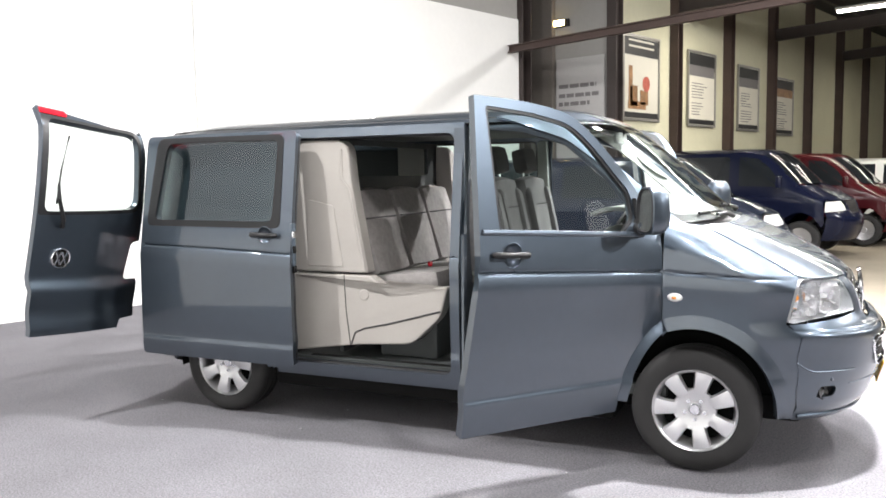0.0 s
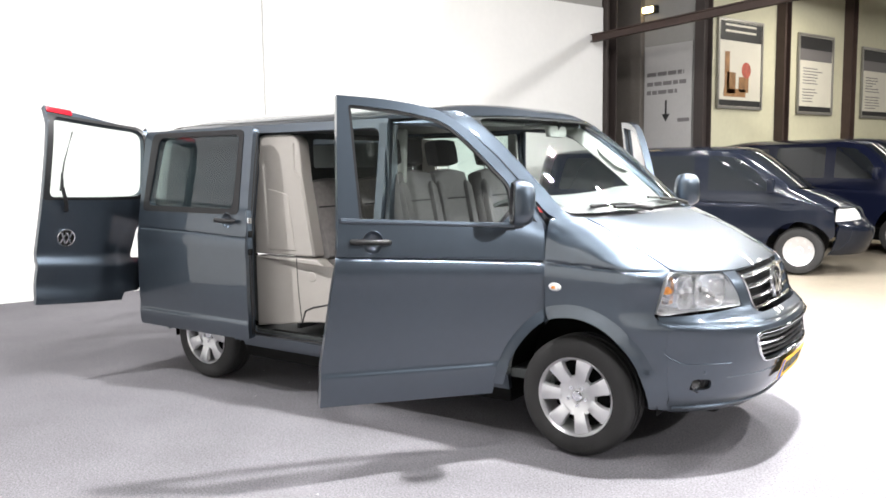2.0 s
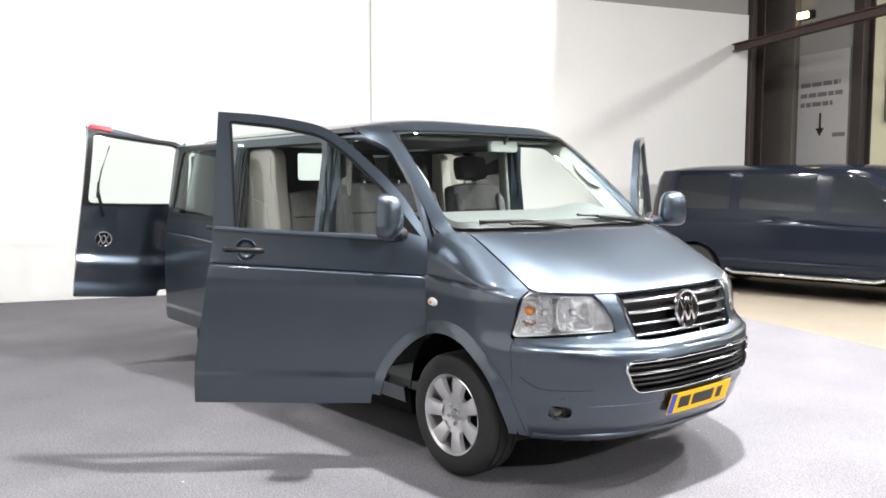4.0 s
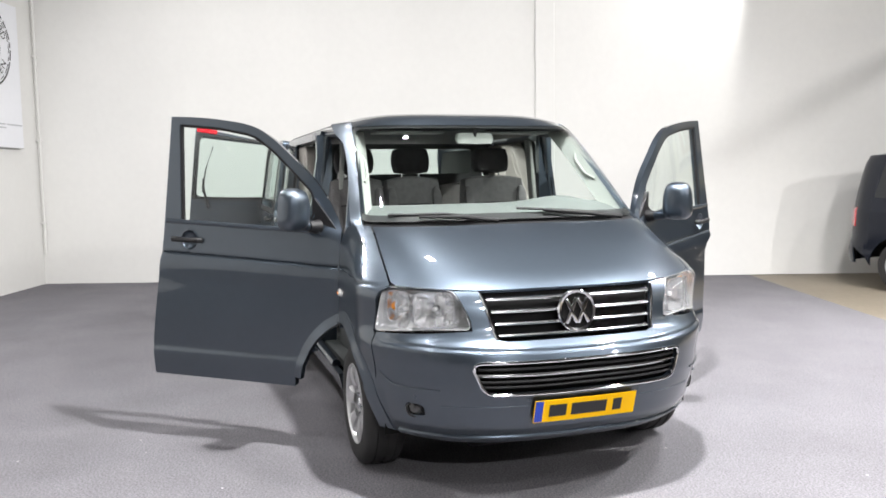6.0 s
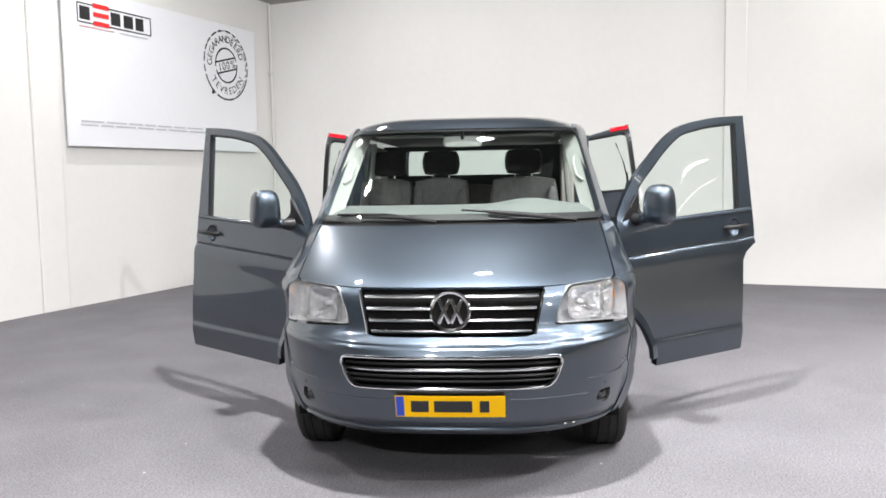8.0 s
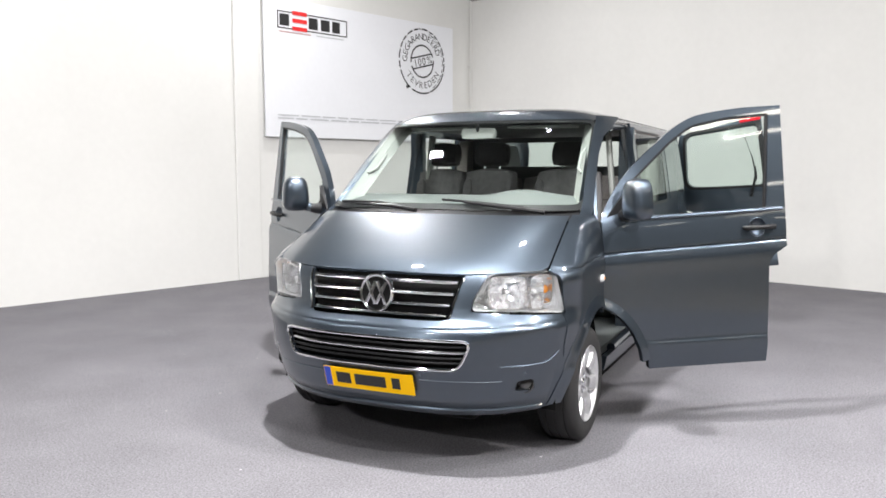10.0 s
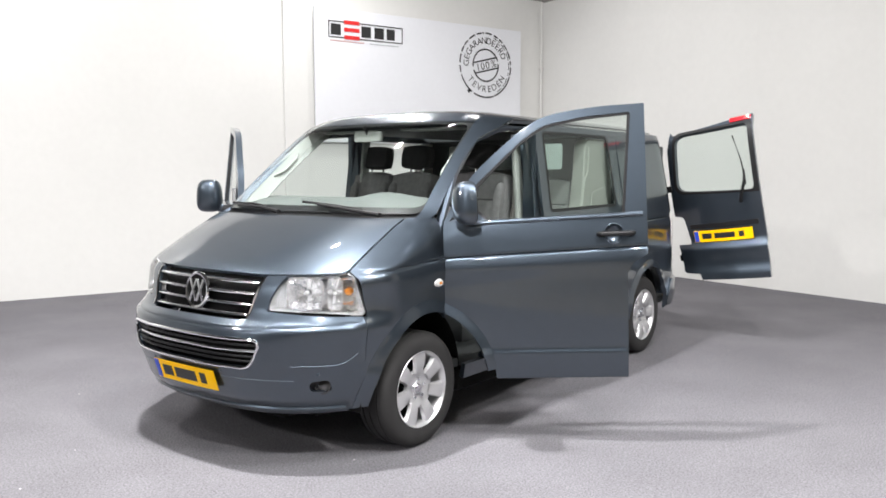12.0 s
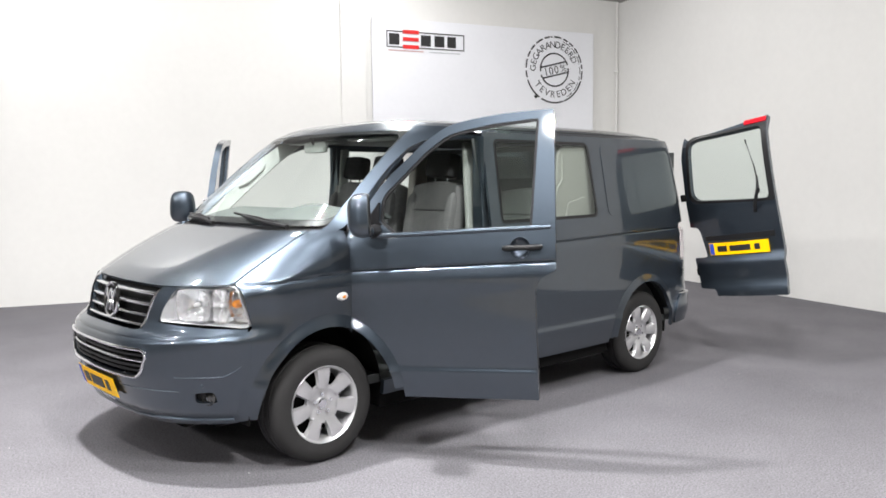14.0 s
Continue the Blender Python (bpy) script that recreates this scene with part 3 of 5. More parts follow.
for z, x0, x1 in ((3.18, -5.70, -4.85), (3.00, -5.70, -4.80), (2.84, -5.70, -5.0)):
    x = x0
    while x < x1:
        w = random.uniform(0.08, 0.22)
        box(ln, x, min(x + w, x1), -0.02, -0.016, z, z + 0.075)
        x += w + 0.03
part("lettering", ln, INK_GREY, hs, "", False)
part("text_bar", boxed(-4.98, -4.72, -0.02, -0.016, 2.30, 2.37), INK_GREY, hs, "", False)
ar = bmesh.new()
box(ar, -5.27, -5.23, -0.021, -0.016, 2.42, 2.72)
prism(ar, [(-5.34, 2.46), (-5.16, 2.46), (-5.25, 2.32)], 0.005, Matrix.Translation((0, -0.021, 0)))
part("arrow", ar, INK, hs, "black arrow", False)

# ---- the shape of the van: x ahead, y to its left, z up, from the ground between the axles ----
W = curve((0.18, 0.86), (0.30, 0.91), (0.48, 0.937), (0.72, 0.947), (0.94, 0.947), (1.10, 0.936), (1.28, 0.913), (1.55, 0.875), (1.76, 0.844), (1.84, 0.826), (1.90, 0.775))
XF = curve((0.22, 2.20), (0.30, 2.285), (0.36, 2.325), (0.46, 2.37), (0.58, 2.40), (0.66, 2.40), (0.722, 2.385), (0.79, 2.302), (0.88, 2.275), (0.92, 2.262), (0.955, 2.242), (0.985, 2.212), (1.015, 2.17), (1.045, 2.118), (1.07, 2.065), (1.16, 1.875), (1.235, 1.70), (1.275, 1.60), (1.40, 1.46), (1.60, 1.245), (1.77, 1.04), (1.84, 0.93), (1.90, 0.76))
DF = curve((0.22, 0.66), (0.44, 0.68), (0.60, 0.68), (0.79, 0.556), (0.90, 0.50), (1.0, 0.41), (1.08, 0.48), (1.18, 0.62), (1.27, 0.70), (1.45, 0.76), (1.65, 0.84), (1.84, 0.9), (1.90, 0.9))
NF = curve((0.22, 2.9), (1.0, 2.9), (1.15, 4.4), (1.27, 5.0), (1.60, 4.4), (1.90, 4.0))
MF = curve((0.22, 1.6), (1.0, 1.6), (1.15, 2.2), (1.27, 3.2), (1.90, 3.1))
XR = curve((0.18, -2.28), (0.32, -2.40), (0.55, -2.43), (0.68, -2.385), (0.95, -2.37), (1.25, -2.35), (1.55, -2.31), (1.80, -2.25), (1.90, -2.16))
CREASE = curve((-2.2, 1.128), (-0.5, 1.10), (0.25, 1.072), (1.35, 1.03), (1.95, 1.0))


def groove(z, at, deep, wide):
    return deep * math.exp(-((z - at) / wide) ** 2)


def skin_y(x, z, crease=True):
    """Half the width at x and z."""
    x0 = XF(z) - DF(z)
    k = 1.0
    if x > x0:
        t = min((x - x0) / DF(z), 0.9995)
        k = max(1 - t ** MF(z), 1e-4) ** (1 / NF(z))
    xr = XR(z)
    x1 = xr + 0.5
    if x < x1:
        t = min((x1 - x) / 0.5, 0.9995)
        k *= max(1 - t ** 2.6, 1e-4) ** (1 / 3.2)
    if x < 0:
        k *= 1 - 0.034 * (x / 2.4) ** 2
    y = W(z) * k
    if crease:
        y -= groove(z, CREASE(x), 0.010, 0.006)
        y += 0.010 / (1 + math.exp(max(-50, min(50, (z - 0.502) / 0.006))))
        y += 0.006 * math.exp(-((z - CREASE(x) + 0.06) / 0.05) ** 2)
    return y


def side(x, z):
    return Vector((x, skin_y(x, z), z))


def cside(x, z):
    """The side, with the rows near the crease bent along it."""
    w = max(0.0, min(1.0, (0.135 - abs(z - 1.07)) / 0.10))
    return side(x, z + w * w * (3 - 2 * w) * (CREASE(x) - 1.07))


def nose(v, z):
    """The front, by the share v of the half width."""
    a = min(abs(v), 0.9999)
    x = XF(z) - DF(z) + DF(z) * (1 - a ** NF(z)) ** (1 / MF(z))
    x -= groove(z, 0.725 + 0.03 * a * a, 0.010, 0.007)
    x += 0.012 * math.exp(-((z - 0.365) / 0.03) ** 2)
    return Vector((x, v * W(z), z))


def tail(v, z):
    a = min(abs(v), 0.9999)
    return Vector((XR(z) + 0.5 * (1 - (1 - a ** 3.2) ** (1 / 2.6)), v * W(z) * 0.97, z))


def nose_x(v, z):
    return nose(v, z).x


def at_y(y, z, out=0.0):
    """A place on the front at y and z."""
    p = nose(y / W(z), z)
    return p + Vector((out, 0, 0))


CORE = (0, 0, 1.0)
VAN = pose(-0.003, 0.008, 0, 0, 0, 18.4)
van = tagged(empty("van", VAN), "dark grey-blue metallic panel van with all its doors standing open", "van")
ROWS_SIDE = (0.99, 1.01, 1.03, 1.044, 1.052, 1.058, 1.062, 1.066, 1.07, 1.074, 1.078, 1.084, 1.095, 1.12) + (0.484, 0.492, 0.498, 0.502, 0.507, 0.513, 0.522)


def arch(cx, cz, rx, rz, a0, a1, n=22):
    return [(cx + rx * math.cos(radians(a0 + (a1 - a0) * k / n)), cz + rz * math.sin(radians(a0 + (a1 - a0) * k / n))) for k in range(n + 1)]


def both(name, bm_left, material, parent=None, label="", smooth=True):
    """The left part and its mirror image on the right."""
    r = bm_left.copy()
    mirrored(r)
    return part(name, bm_left, material, parent or van, label, smooth), part(name, r, material, parent or van, label, smooth)


def ring(outer, inner, fn, thick=0.012, step=0.05, away=CORE):
    return panel(outer, fn, [inner], step=step, thick=thick, away=away)


def grown(poly, d):
    """The outline moved outwards by d."""
    c = sum((Vector(p) for p in poly), Vector((0, 0))) / len(poly)
    n = len(poly)
    area = sum(poly[i][0] * poly[(i + 1) % n][1] - poly[(i + 1) % n][0] * poly[i][1] for i in range(n))
    s = 1 if area > 0 else -1
    out = []
    for i in range(n):
        a, b, e = Vector(poly[i - 1]), Vector(poly[i]), Vector(poly[(i + 1) % n])
        t = (e - a)
        if t.length < 1e-9:
            t = b - a
        t.normalize()
        out.append(tuple(b + s * d * Vector((t.y, -t.x))))
    return out


# fender: door edge to lamp, with the wheel arch
hood_edge = [(nose_x(0.87, z), z) for z in np.linspace(1.012, 1.262, 9)]
fender_out = [(1.345, 0.70)] + [(1.345, 1.255)] + hood_edge[::-1] + [(nose_x(0.916, 0.978) - 0.004, 0.978), (nose_x(0.941, 0.791) - 0.004, 0.791), (1.935, 0.775), (1.93, 0.56)] + arch(1.5, 0.335, 0.42, 0.452, 27, 104)
both("fender", panel(fender_out, side, step=0.03, away=CORE, rows=tuple(np.arange(0.97, 1.06, 0.009))), PAINT)


def flare(cx, cz, r, wide, base=None):
    """The lip of a wheel arch, standing out towards its inner edge."""
    def fn(x, z):
        p = (base or side)(x, z)
        k = max(0.0, min(1.0, (r - math.hypot(x - cx, (z - cz) / 1.07)) / wide))
        return p + Vector((0, 0.002 + 0.018 * k * k * (3 - 2 * k), 0))
    return fn


def lip(cx, cz, r, wide, a0, a1, base=None):
    o = arch(cx, cz, r, r * 1.07, a0, a1, 26) + arch(cx, cz, r - wide, (r - wide) * 1.07, a1, a0, 26)
    return panel(o, flare(cx, cz, r, wide, base), step=0.022, thick=0.03, away=CORE)


both("arch_lip", lip(1.5, 0.335, 0.452, 0.062, -4, 109), PAINT)


def tucked(x, z):
    """The side, drawn in behind the edge of the bumper."""
    k = max(0.0, min(1.0, (x - 1.925) / 0.055))
    k = k * k * (3 - 2 * k)
    up = max(0.0, min(1.0, (z - 0.54) / 0.03))
    return side(x, z) - Vector((0, 0.004 * max(k, up) + k * 0.010 / (1 + math.exp(max(-50, min(50, (z - 0.502) / 0.006)))), 0))


both("bumper_side", panel([(1.925, 0.774), (2.03, 0.774), (2.03, 0.285), (1.915, 0.30)] + arch(1.5, 0.335, 0.42, 0.452, -4, 28, 10), tucked, step=0.02, away=CORE), PAINT)
# bonnet
bv = 0.862
bonnet = [(-bv, 1.258), (-bv, 1.022)] + [(-0.84, 1.009), (-0.75, 1.003), (-0.66, 0.998), (-0.5, 0.99), (0.5, 0.99), (0.66, 0.998), (0.75, 1.003), (0.84, 1.009)] + [(bv, 1.022), (bv, 1.258)]
part("bonnet", panel(bonnet, nose, step=0.03, away=CORE), PAINT, van)
# front bumper
lower_grille = rounded([(-0.575, 0.682, 0.06), (-0.51, 0.536, 0.05), (0.51, 0.536, 0.05), (0.575, 0.682, 0.06)])
fog_hole = rounded([(-0.835, 0.472, 0.02), (-0.835, 0.408, 0.02), (-0.755, 0.412, 0.02), (-0.765, 0.466, 0.02)])
bumper = [(-0.920, 0.575), (-0.907, 0.46), (-0.880, 0.33), (-0.86, 0.285), (-0.6, 0.275), (0.6, 0.275), (0.86, 0.285), (0.880, 0.33), (0.907, 0.46), (0.920, 0.575), (0.935, 0.785),
          (0.53, 0.812), (0.538, 0.87), (0.592, 0.988), (0.475, 0.985), (0.425, 0.775), (0.38, 0.766), (-0.38, 0.766), (-0.425, 0.775), (-0.475, 0.985), (-0.592, 0.988), (-0.538, 0.87), (-0.53, 0.812), (-0.935, 0.785)]
part("front_bumper", panel(bumper, nose, [lower_grille, fog_hole, [(-u, z) for u, z in fog_hole]], step=0.03, away=CORE,
     rows=(0.71, 0.717, 0.724, 0.731, 0.738, 0.745, 0.752, 0.759)), PAINT, van)
part("bumper_ridge", tube(bmesh.new(), [nose(u, 0.312) + Vector((0.001, 0, 0)) for u in np.linspace(-0.86, 0.86, 50)], 0.011, 8), PAINT, van)
# windscreen
ws = rounded([(-0.912, 1.285, 0.05), (0.912, 1.285, 0.05), (0.875, 1.832, 0.05), (-0.875, 1.832, 0.05)])
ws_in = rounded([(-0.900, 1.318, 0.05), (0.900, 1.318, 0.05), (0.862, 1.812, 0.05), (-0.862, 1.812, 0.05)])
screen = part("windscreen", panel(ws, nose, step=0.06, thick=0, away=CORE), CLEAR, van, "clear glass")
screen.visible_shadow = False
part("screen_seal", ring(ws, ws_in, lambda v, z: nose(v, z) + Vector((-0.006, 0, -0.004)), 0.004), BLACK, van)
part("cowl", panel([(-0.90, 1.24), (0.90, 1.24), (0.90, 1.30), (-0.90, 1.30)], lambda v, z: nose(v, z) + Vector((-0.03, 0, -0.012)), step=0.05, thick=0.01, away=CORE), BLACK, van)
both("front_pillar", panel([(0.906, 1.245), (0.955, 1.245), (0.944, 1.40), (0.930, 1.6), (0.932, 1.72), (0.962, 1.79), (0.975, 1.86), (0.872, 1.86)], nose, step=0.03, thick=0.04, away=CORE), PAINT)
both("pillar_trim", panel([(0.0, 1.28), (1.0, 1.28), (1.0, 1.81), (0.0, 1.81)], lambda u, z: nose(0.904 - 0.036 * (z - 1.28) / 0.53, z) - Vector((0.02 + 0.13 * u, 0.012 + 0.085 * u, 0.005)), step=0.1, thick=0.008, away=(1.0, 2.0, 1.5)), TRIM_PALE)
# roof
rb = bmesh.new()
rings = []
ZE = 1.825
for k in range(17):
    s = 1 - k / 16
    ring_v = []
    loop = [nose(v, ZE) for v in np.linspace(-0.9985, 0.9985, 41)]
    xs = np.linspace(nose(0.9985, ZE).x, XR(ZE) + 0.45, 34)[1:]
    loop += [side(float(x), ZE) for x in xs]
    loop += [tail(v, ZE) for v in np.linspace(0.96, -0.96, 21)]
    loop += [Vector((float(x), -skin_y(float(x), ZE), ZE)) for x in xs[::-1]]
    for p in loop:
        q = Vector((-0.6 + (p.x + 0.6) * (0.2 + 0.8 * s), p.y * s, 0))
        ahead = max(0.0, min(1.0, (p.x - 0.2) / 0.3)) * (1 - (p.y / 0.84) ** 4)
        crown = 0.104 * (1 - s ** (4.5 + 4.5 * ahead))
        drop = max(0.0, q.x - 0.0) ** 2 * 0.06 + max(0.0, -1.2 - q.x) ** 2 * 0.05
        q.z = ZE + max(0.0, crown - drop * (1 - s))
        ring_v.append(rb.verts.new(q))
    rings.append(ring_v)
n = len(rings[0])
for a, b in zip(rings, rings[1:]):
    for i in range(n):
        rb.faces.new((a[i], a[(i + 1) % n], b[(i + 1) % n], b[i]))
bmesh.ops.remove_doubles(rb, verts=rb.verts, dist=1e-4)
bmesh.ops.recalc_face_normals(rb, faces=rb.faces)
part("roof", rb, PAINT, van)
both("roof_channel", tube(bmesh.new(), [(x, skin_y(x, 1.845) - 0.055, 1.850 - 0.03 * max(0, x - 0.2) ** 2 - 0.02 * max(0, -1.6 - x)) for x in np.linspace(-2.0, 0.45, 22)], 0.009, 6), BLACK)
part("headliner", boxed(-2.1, 0.76, -0.70, 0.70, 1.80, 1.825, bev=0.01), DASH, van)

# sides
ra = arch(-1.48, 0.325, 0.405, 0.415, 180, 0)
left_win = rounded([(-0.89, 1.255, 0.05), (0.13, 1.245, 0.04), (0.13, 1.785, 0.04), (-0.85, 1.785, 0.06)])
quarter = [(0.225, 0.335), (0.225, 1.83), (-2.05, 1.83), (-2.13, 1.55), (-2.19, 1.12), (-1.985, 1.108), (-1.985, 0.86), (-2.19, 0.85), (-2.19, 0.62), (-1.97, 0.59), (-1.90, 0.42)] + ra + [(-1.06, 0.335)]
part("side_panel", panel(quarter, cside, [left_win], step=0.04, away=CORE, rows=ROWS_SIDE), PAINT, van)
opening = rounded([(-0.955, 0.392, 0.06), (0.17, 0.392, 0.06), (0.17, 1.775, 0.06), (-0.93, 1.775, 0.06)])
part("opening_seal", mirrored(tube(bmesh.new(), [side(*q) - Vector((0, 0.03, 0)) for q in dense(opening, 0.08)], 0.014, 8, closed=True)), BLACK, van, "black rubber door seal")
part("side_panel", mirrored(panel(quarter, cside, [opening], step=0.04, thick=0.06, away=CORE, rows=ROWS_SIDE)), PAINT, van)
both("arch_lip", lip(-1.48, 0.325, 0.432, 0.055, 2, 178), PAINT)
gl = part("side_window", panel(left_win, side, step=0.08, thick=0, away=CORE), TINT, van, "green tinted glass")
gl.visible_shadow = False
part("window_seal", ring(grown(left_win, 0.004), grown(left_win, -0.018), lambda x, z: side(x, z) + Vector((0, 0.001, 0)), 0.008), BLACK, van)
blank = rounded([(-1.75, 1.262, 0.07), (-1.02, 1.255, 0.06), (-0.99, 1.775, 0.06), (-1.63, 1.765, 0.08)])
part("blank_panel", panel(blank, lambda x, z: side(x, z) + Vector((0, 0.004, 0)), step=0.05, thick=0.01, away=CORE), PAINT, van)
both("sill", panel([(-1.06, 0.30), (1.10, 0.30), (1.10, 0.385), (-1.06, 0.385)], lambda x, z: side(x, z) - Vector((0, 0.025, 0)), step=0.06, thick=0.03, away=CORE), PAINT)
def well(cx, cz, rx, rz):
    """The liner over a wheel, open below."""
    t = bmesh.new()
    rows_ = []
    for a in np.linspace(-8, 188, 26):
        c, s_ = math.cos(radians(a)), math.sin(radians(a))
        rows_.append([t.verts.new((cx + rx * c, y, cz + rz * s_)) for y in (0.845, 0.58)] + [t.verts.new((cx + 0.03 * c, 0.57, cz + 0.03 * s_))])
    for r0, r1 in zip(rows_, rows_[1:]):
        for k in range(2):
            t.faces.new((r0[k], r0[k + 1], r1[k + 1], r1[k]))
    return t


both("wheel_well", well(1.5, 0.335, 0.425, 0.457), GAP)
both("wheel_well", well(-1.48, 0.325, 0.408, 0.418), GAP)
# door openings seen from outside: edges of the front door frames
both("door_frame", tube(bmesh.new(), [(x, skin_y(x, z) - 0.05, z) for x, z in [(1.30, 0.75), (1.30, 1.20), (1.05, 1.50), (0.80, 1.71), (0.55, 1.79), (0.24, 1.80), (0.22, 1.2), (0.22, 0.42), (0.9, 0.40)]], 0.028, 8), PAINT)


# front doors
def swing(p, axis, deg):
    return Matrix.Translation(p) @ Matrix.Rotation(radians(deg), 4, Vector(axis).normalized()) @ Matrix.Translation(-Vector(p))


DOOR_TOP = curve((0.2, 1.85), (0.43, 1.842), (0.61, 1.824), (0.75, 1.798), (0.87, 1.738), (1.02, 1.617), (1.13, 1.52), (1.21, 1.43), (1.265, 1.35), (1.335, 1.22))
DTOP_W = curve((1.24, 0.921), (1.9, 0.832))


def door_side(x, z):
    """The door's skin, fuller than the body at the top."""
    p = cside(x, min(z, 1.26))
    if z > 1.26:
        p.y = min(p.y, DTOP_W(1.26)) + DTOP_W(z) - DTOP_W(1.26)
        p.z = z
    p.y -= 0.05 * max(0, x - 0.45) ** 2 * min(1, max(0, (z - 1.2) / 0.3))
    return p


def cup_hole(cx, cz, r=0.05, n=20):
    return [(cx + r * math.cos(2 * math.pi * k / n), cz + 1.08 * r * math.sin(2 * math.pi * k / n)) for k in range(n)]


def cup(cx, cy, cz, r=0.05):
    """The dished bowl behind a handle."""
    b = lathe(bmesh.new(), [(0.001, -0.034), (r * 0.5, -0.031), (r * 0.82, -0.020), (r * 0.97, -0.006), (r * 1.04, 0.0015), (r * 1.10, 0.0)], 28, "y")
    bmesh.ops.scale(b, vec=(1, 1, 1.08), verts=b.verts)
    bmesh.ops.translate(b, vec=(cx, cy, cz), verts=b.verts)
    return b


def rounded_loft(m, rows, power, close):
    """Rings of a squarish oval, one for each (offset, half width, half height), joined along x."""
    b = bmesh.new()
    loops = []
    for x, hy, hz in rows:
        ring_ = []
        for k in range(36):
            c, d = math.cos(math.tau * k / 36), math.sin(math.tau * k / 36)
            q = (abs(c) ** power + abs(d) ** power) ** (-1 / power)
            ring_.append(b.verts.new(m @ Vector((x, hy * c * q * (1 - 0.10 * d), hz * d * q))))
        loops.append(ring_)
    for r0, r1 in zip(loops, loops[1:]):
        for k in range(36):
            b.faces.new((r0[k], r0[(k + 1) % 36], r1[(k + 1) % 36], r1[k]))
    if close:
        b.faces.new(loops[-1])
    bmesh.ops.recalc_face_normals(b, faces=b.faces)
    return b


def front_door(sgn, deg, lower_x):
    tops = [(x, DOOR_TOP(x)) for x in np.linspace(0.215 if sgn > 0 else 0.235, 1.33, 26)]
    step_z = [(lower_x, 0.93), (lower_x - 0.03, 0.985), (0.215, 1.03)] if sgn > 0 else [(lower_x, 0.55), (0.20, 0.95), (0.225, 1.15)]
    out = [(lower_x, 0.345)] + step_z + tops + [(1.335, 0.73)] + arch(1.5, 0.335, 0.445, 0.475, 112, 170, 12) + [(1.055, 0.345)]
    win = rounded([(0.335, 1.245, 0.02), (1.07, 1.217, 0.02), (1.165, 1.30, 0.03), (1.15, 1.43, 0.04), (0.90, 1.66, 0.05), (0.77, 1.748, 0.06), (0.55, 1.787, 0.05), (0.29, 1.806, 0.02)])
    M = swing((1.335, 0.93, 1.0), (0, -0.037, 1), -deg)

    def fin(bm):
        bmesh.ops.transform(bm, matrix=M, verts=bm.verts)
        return bm if sgn > 0 else mirrored(bm)

    d = part("front_door", fin(panel(out, door_side, [win, cup_hole(0.397, 1.146)], step=0.035, thick=0.045, away=CORE, rows=ROWS_SIDE)), PAINT, van)
    g = part("window", fin(panel(win, lambda x, z: door_side(x, z) - Vector((0, 0.018, 0)), step=0.08, thick=0, away=CORE)), CLEAR, d, "clear side window")
    g.visible_shadow = False
    part("window_seal", fin(ring(grown(win, 0.002), grown(win, -0.014), lambda x, z: door_side(x, z) - Vector((0, 0.006, 0)), 0.016)), BLACK, d)
    part("waist_strip", fin(tube(bmesh.new(), [door_side(x, 1.248 - 0.027 * (x - 0.33) / 0.9) + Vector((0, 0.002, 0)) for x in np.linspace(0.24, 1.21, 18)], 0.013, 8)), PAINT, d)
    part("arch_lip", fin(lip(1.5, 0.335, 0.452, 0.05, 112, 172, door_side)), PAINT, d)
    # inner lining with an arm rest
    lining = rounded([(lower_x + 0.05, 0.40, 0.05), (1.02, 0.40, 0.1), (1.20, 0.75, 0.1), (1.22, 1.19, 0.03), (0.30, 1.215, 0.03)])
    part("door_lining", fin(panel(lining, lambda x, z: side(x, z) - Vector((0, 0.055, 0)), step=0.06, thick=0.02, away=CORE)), DASH, d)
    # handle: dished cup, black grip
    y0 = skin_y(0.397, 1.146)
    part("handle_cup", fin(cup(0.397, y0 + 0.001, 1.146)), PAINT, d)
    gp = tube(bmesh.new(), [(0.290, y0 + 0.004, 1.150), (0.305, y0 + 0.026, 1.150), (0.39, y0 + 0.036, 1.149), (0.465, y0 + 0.026, 1.147), (0.482, y0 + 0.004, 1.146)], [0.013, 0.016, 0.013, 0.016, 0.013], 10)
    part("door_handle", fin(gp), BLACK, d)
    # mirror
    back_, in_ = (0.0, 0.0) if sgn > 0 else (0.07, 0.045)
    mm = Matrix.Translation((1.185 - back_, 1.100 - in_, 1.345)) @ Matrix.Rotation(radians(17), 4, "Z")
    shell = rounded_loft(mm, ((-0.034, 0.080, 0.106), (-0.030, 0.086, 0.112), (0.0, 0.089, 0.116), (0.025, 0.086, 0.113), (0.045, 0.079, 0.105),
                              (0.060, 0.068, 0.092), (0.070, 0.052, 0.074), (0.076, 0.032, 0.048), (0.078, 0.010, 0.015)), 3.4, True)
    part("mirror_housing", fin(shell), PAINT, d)
    part("mirror_rim", fin(rounded_loft(mm, ((-0.030, 0.081, 0.107), (-0.037, 0.079, 0.105), (-0.038, 0.074, 0.099), (-0.026, 0.071, 0.096)), 3.4, False)), BLACK, d, "black mirror rim")
    part("mirror_glass", fin(rounded_loft(mm, ((-0.022, 0.074, 0.099), (-0.029, 0.073, 0.098)), 3.4, True)), CHROME, d)
    foot = tube(bmesh.new(), [(1.196 - back_ / 2, 0.955, 1.250), (1.205 - back_, 1.01 - in_ / 2, 1.262), (1.208 - back_, 1.06 - in_, 1.276), (1.21 - back_, 1.11 - in_, 1.300)], [0.026, 0.033, 0.042, 0.030], 14)
    part("mirror_foot", fin(foot), PAINT, d)
    arm = bmesh.new()
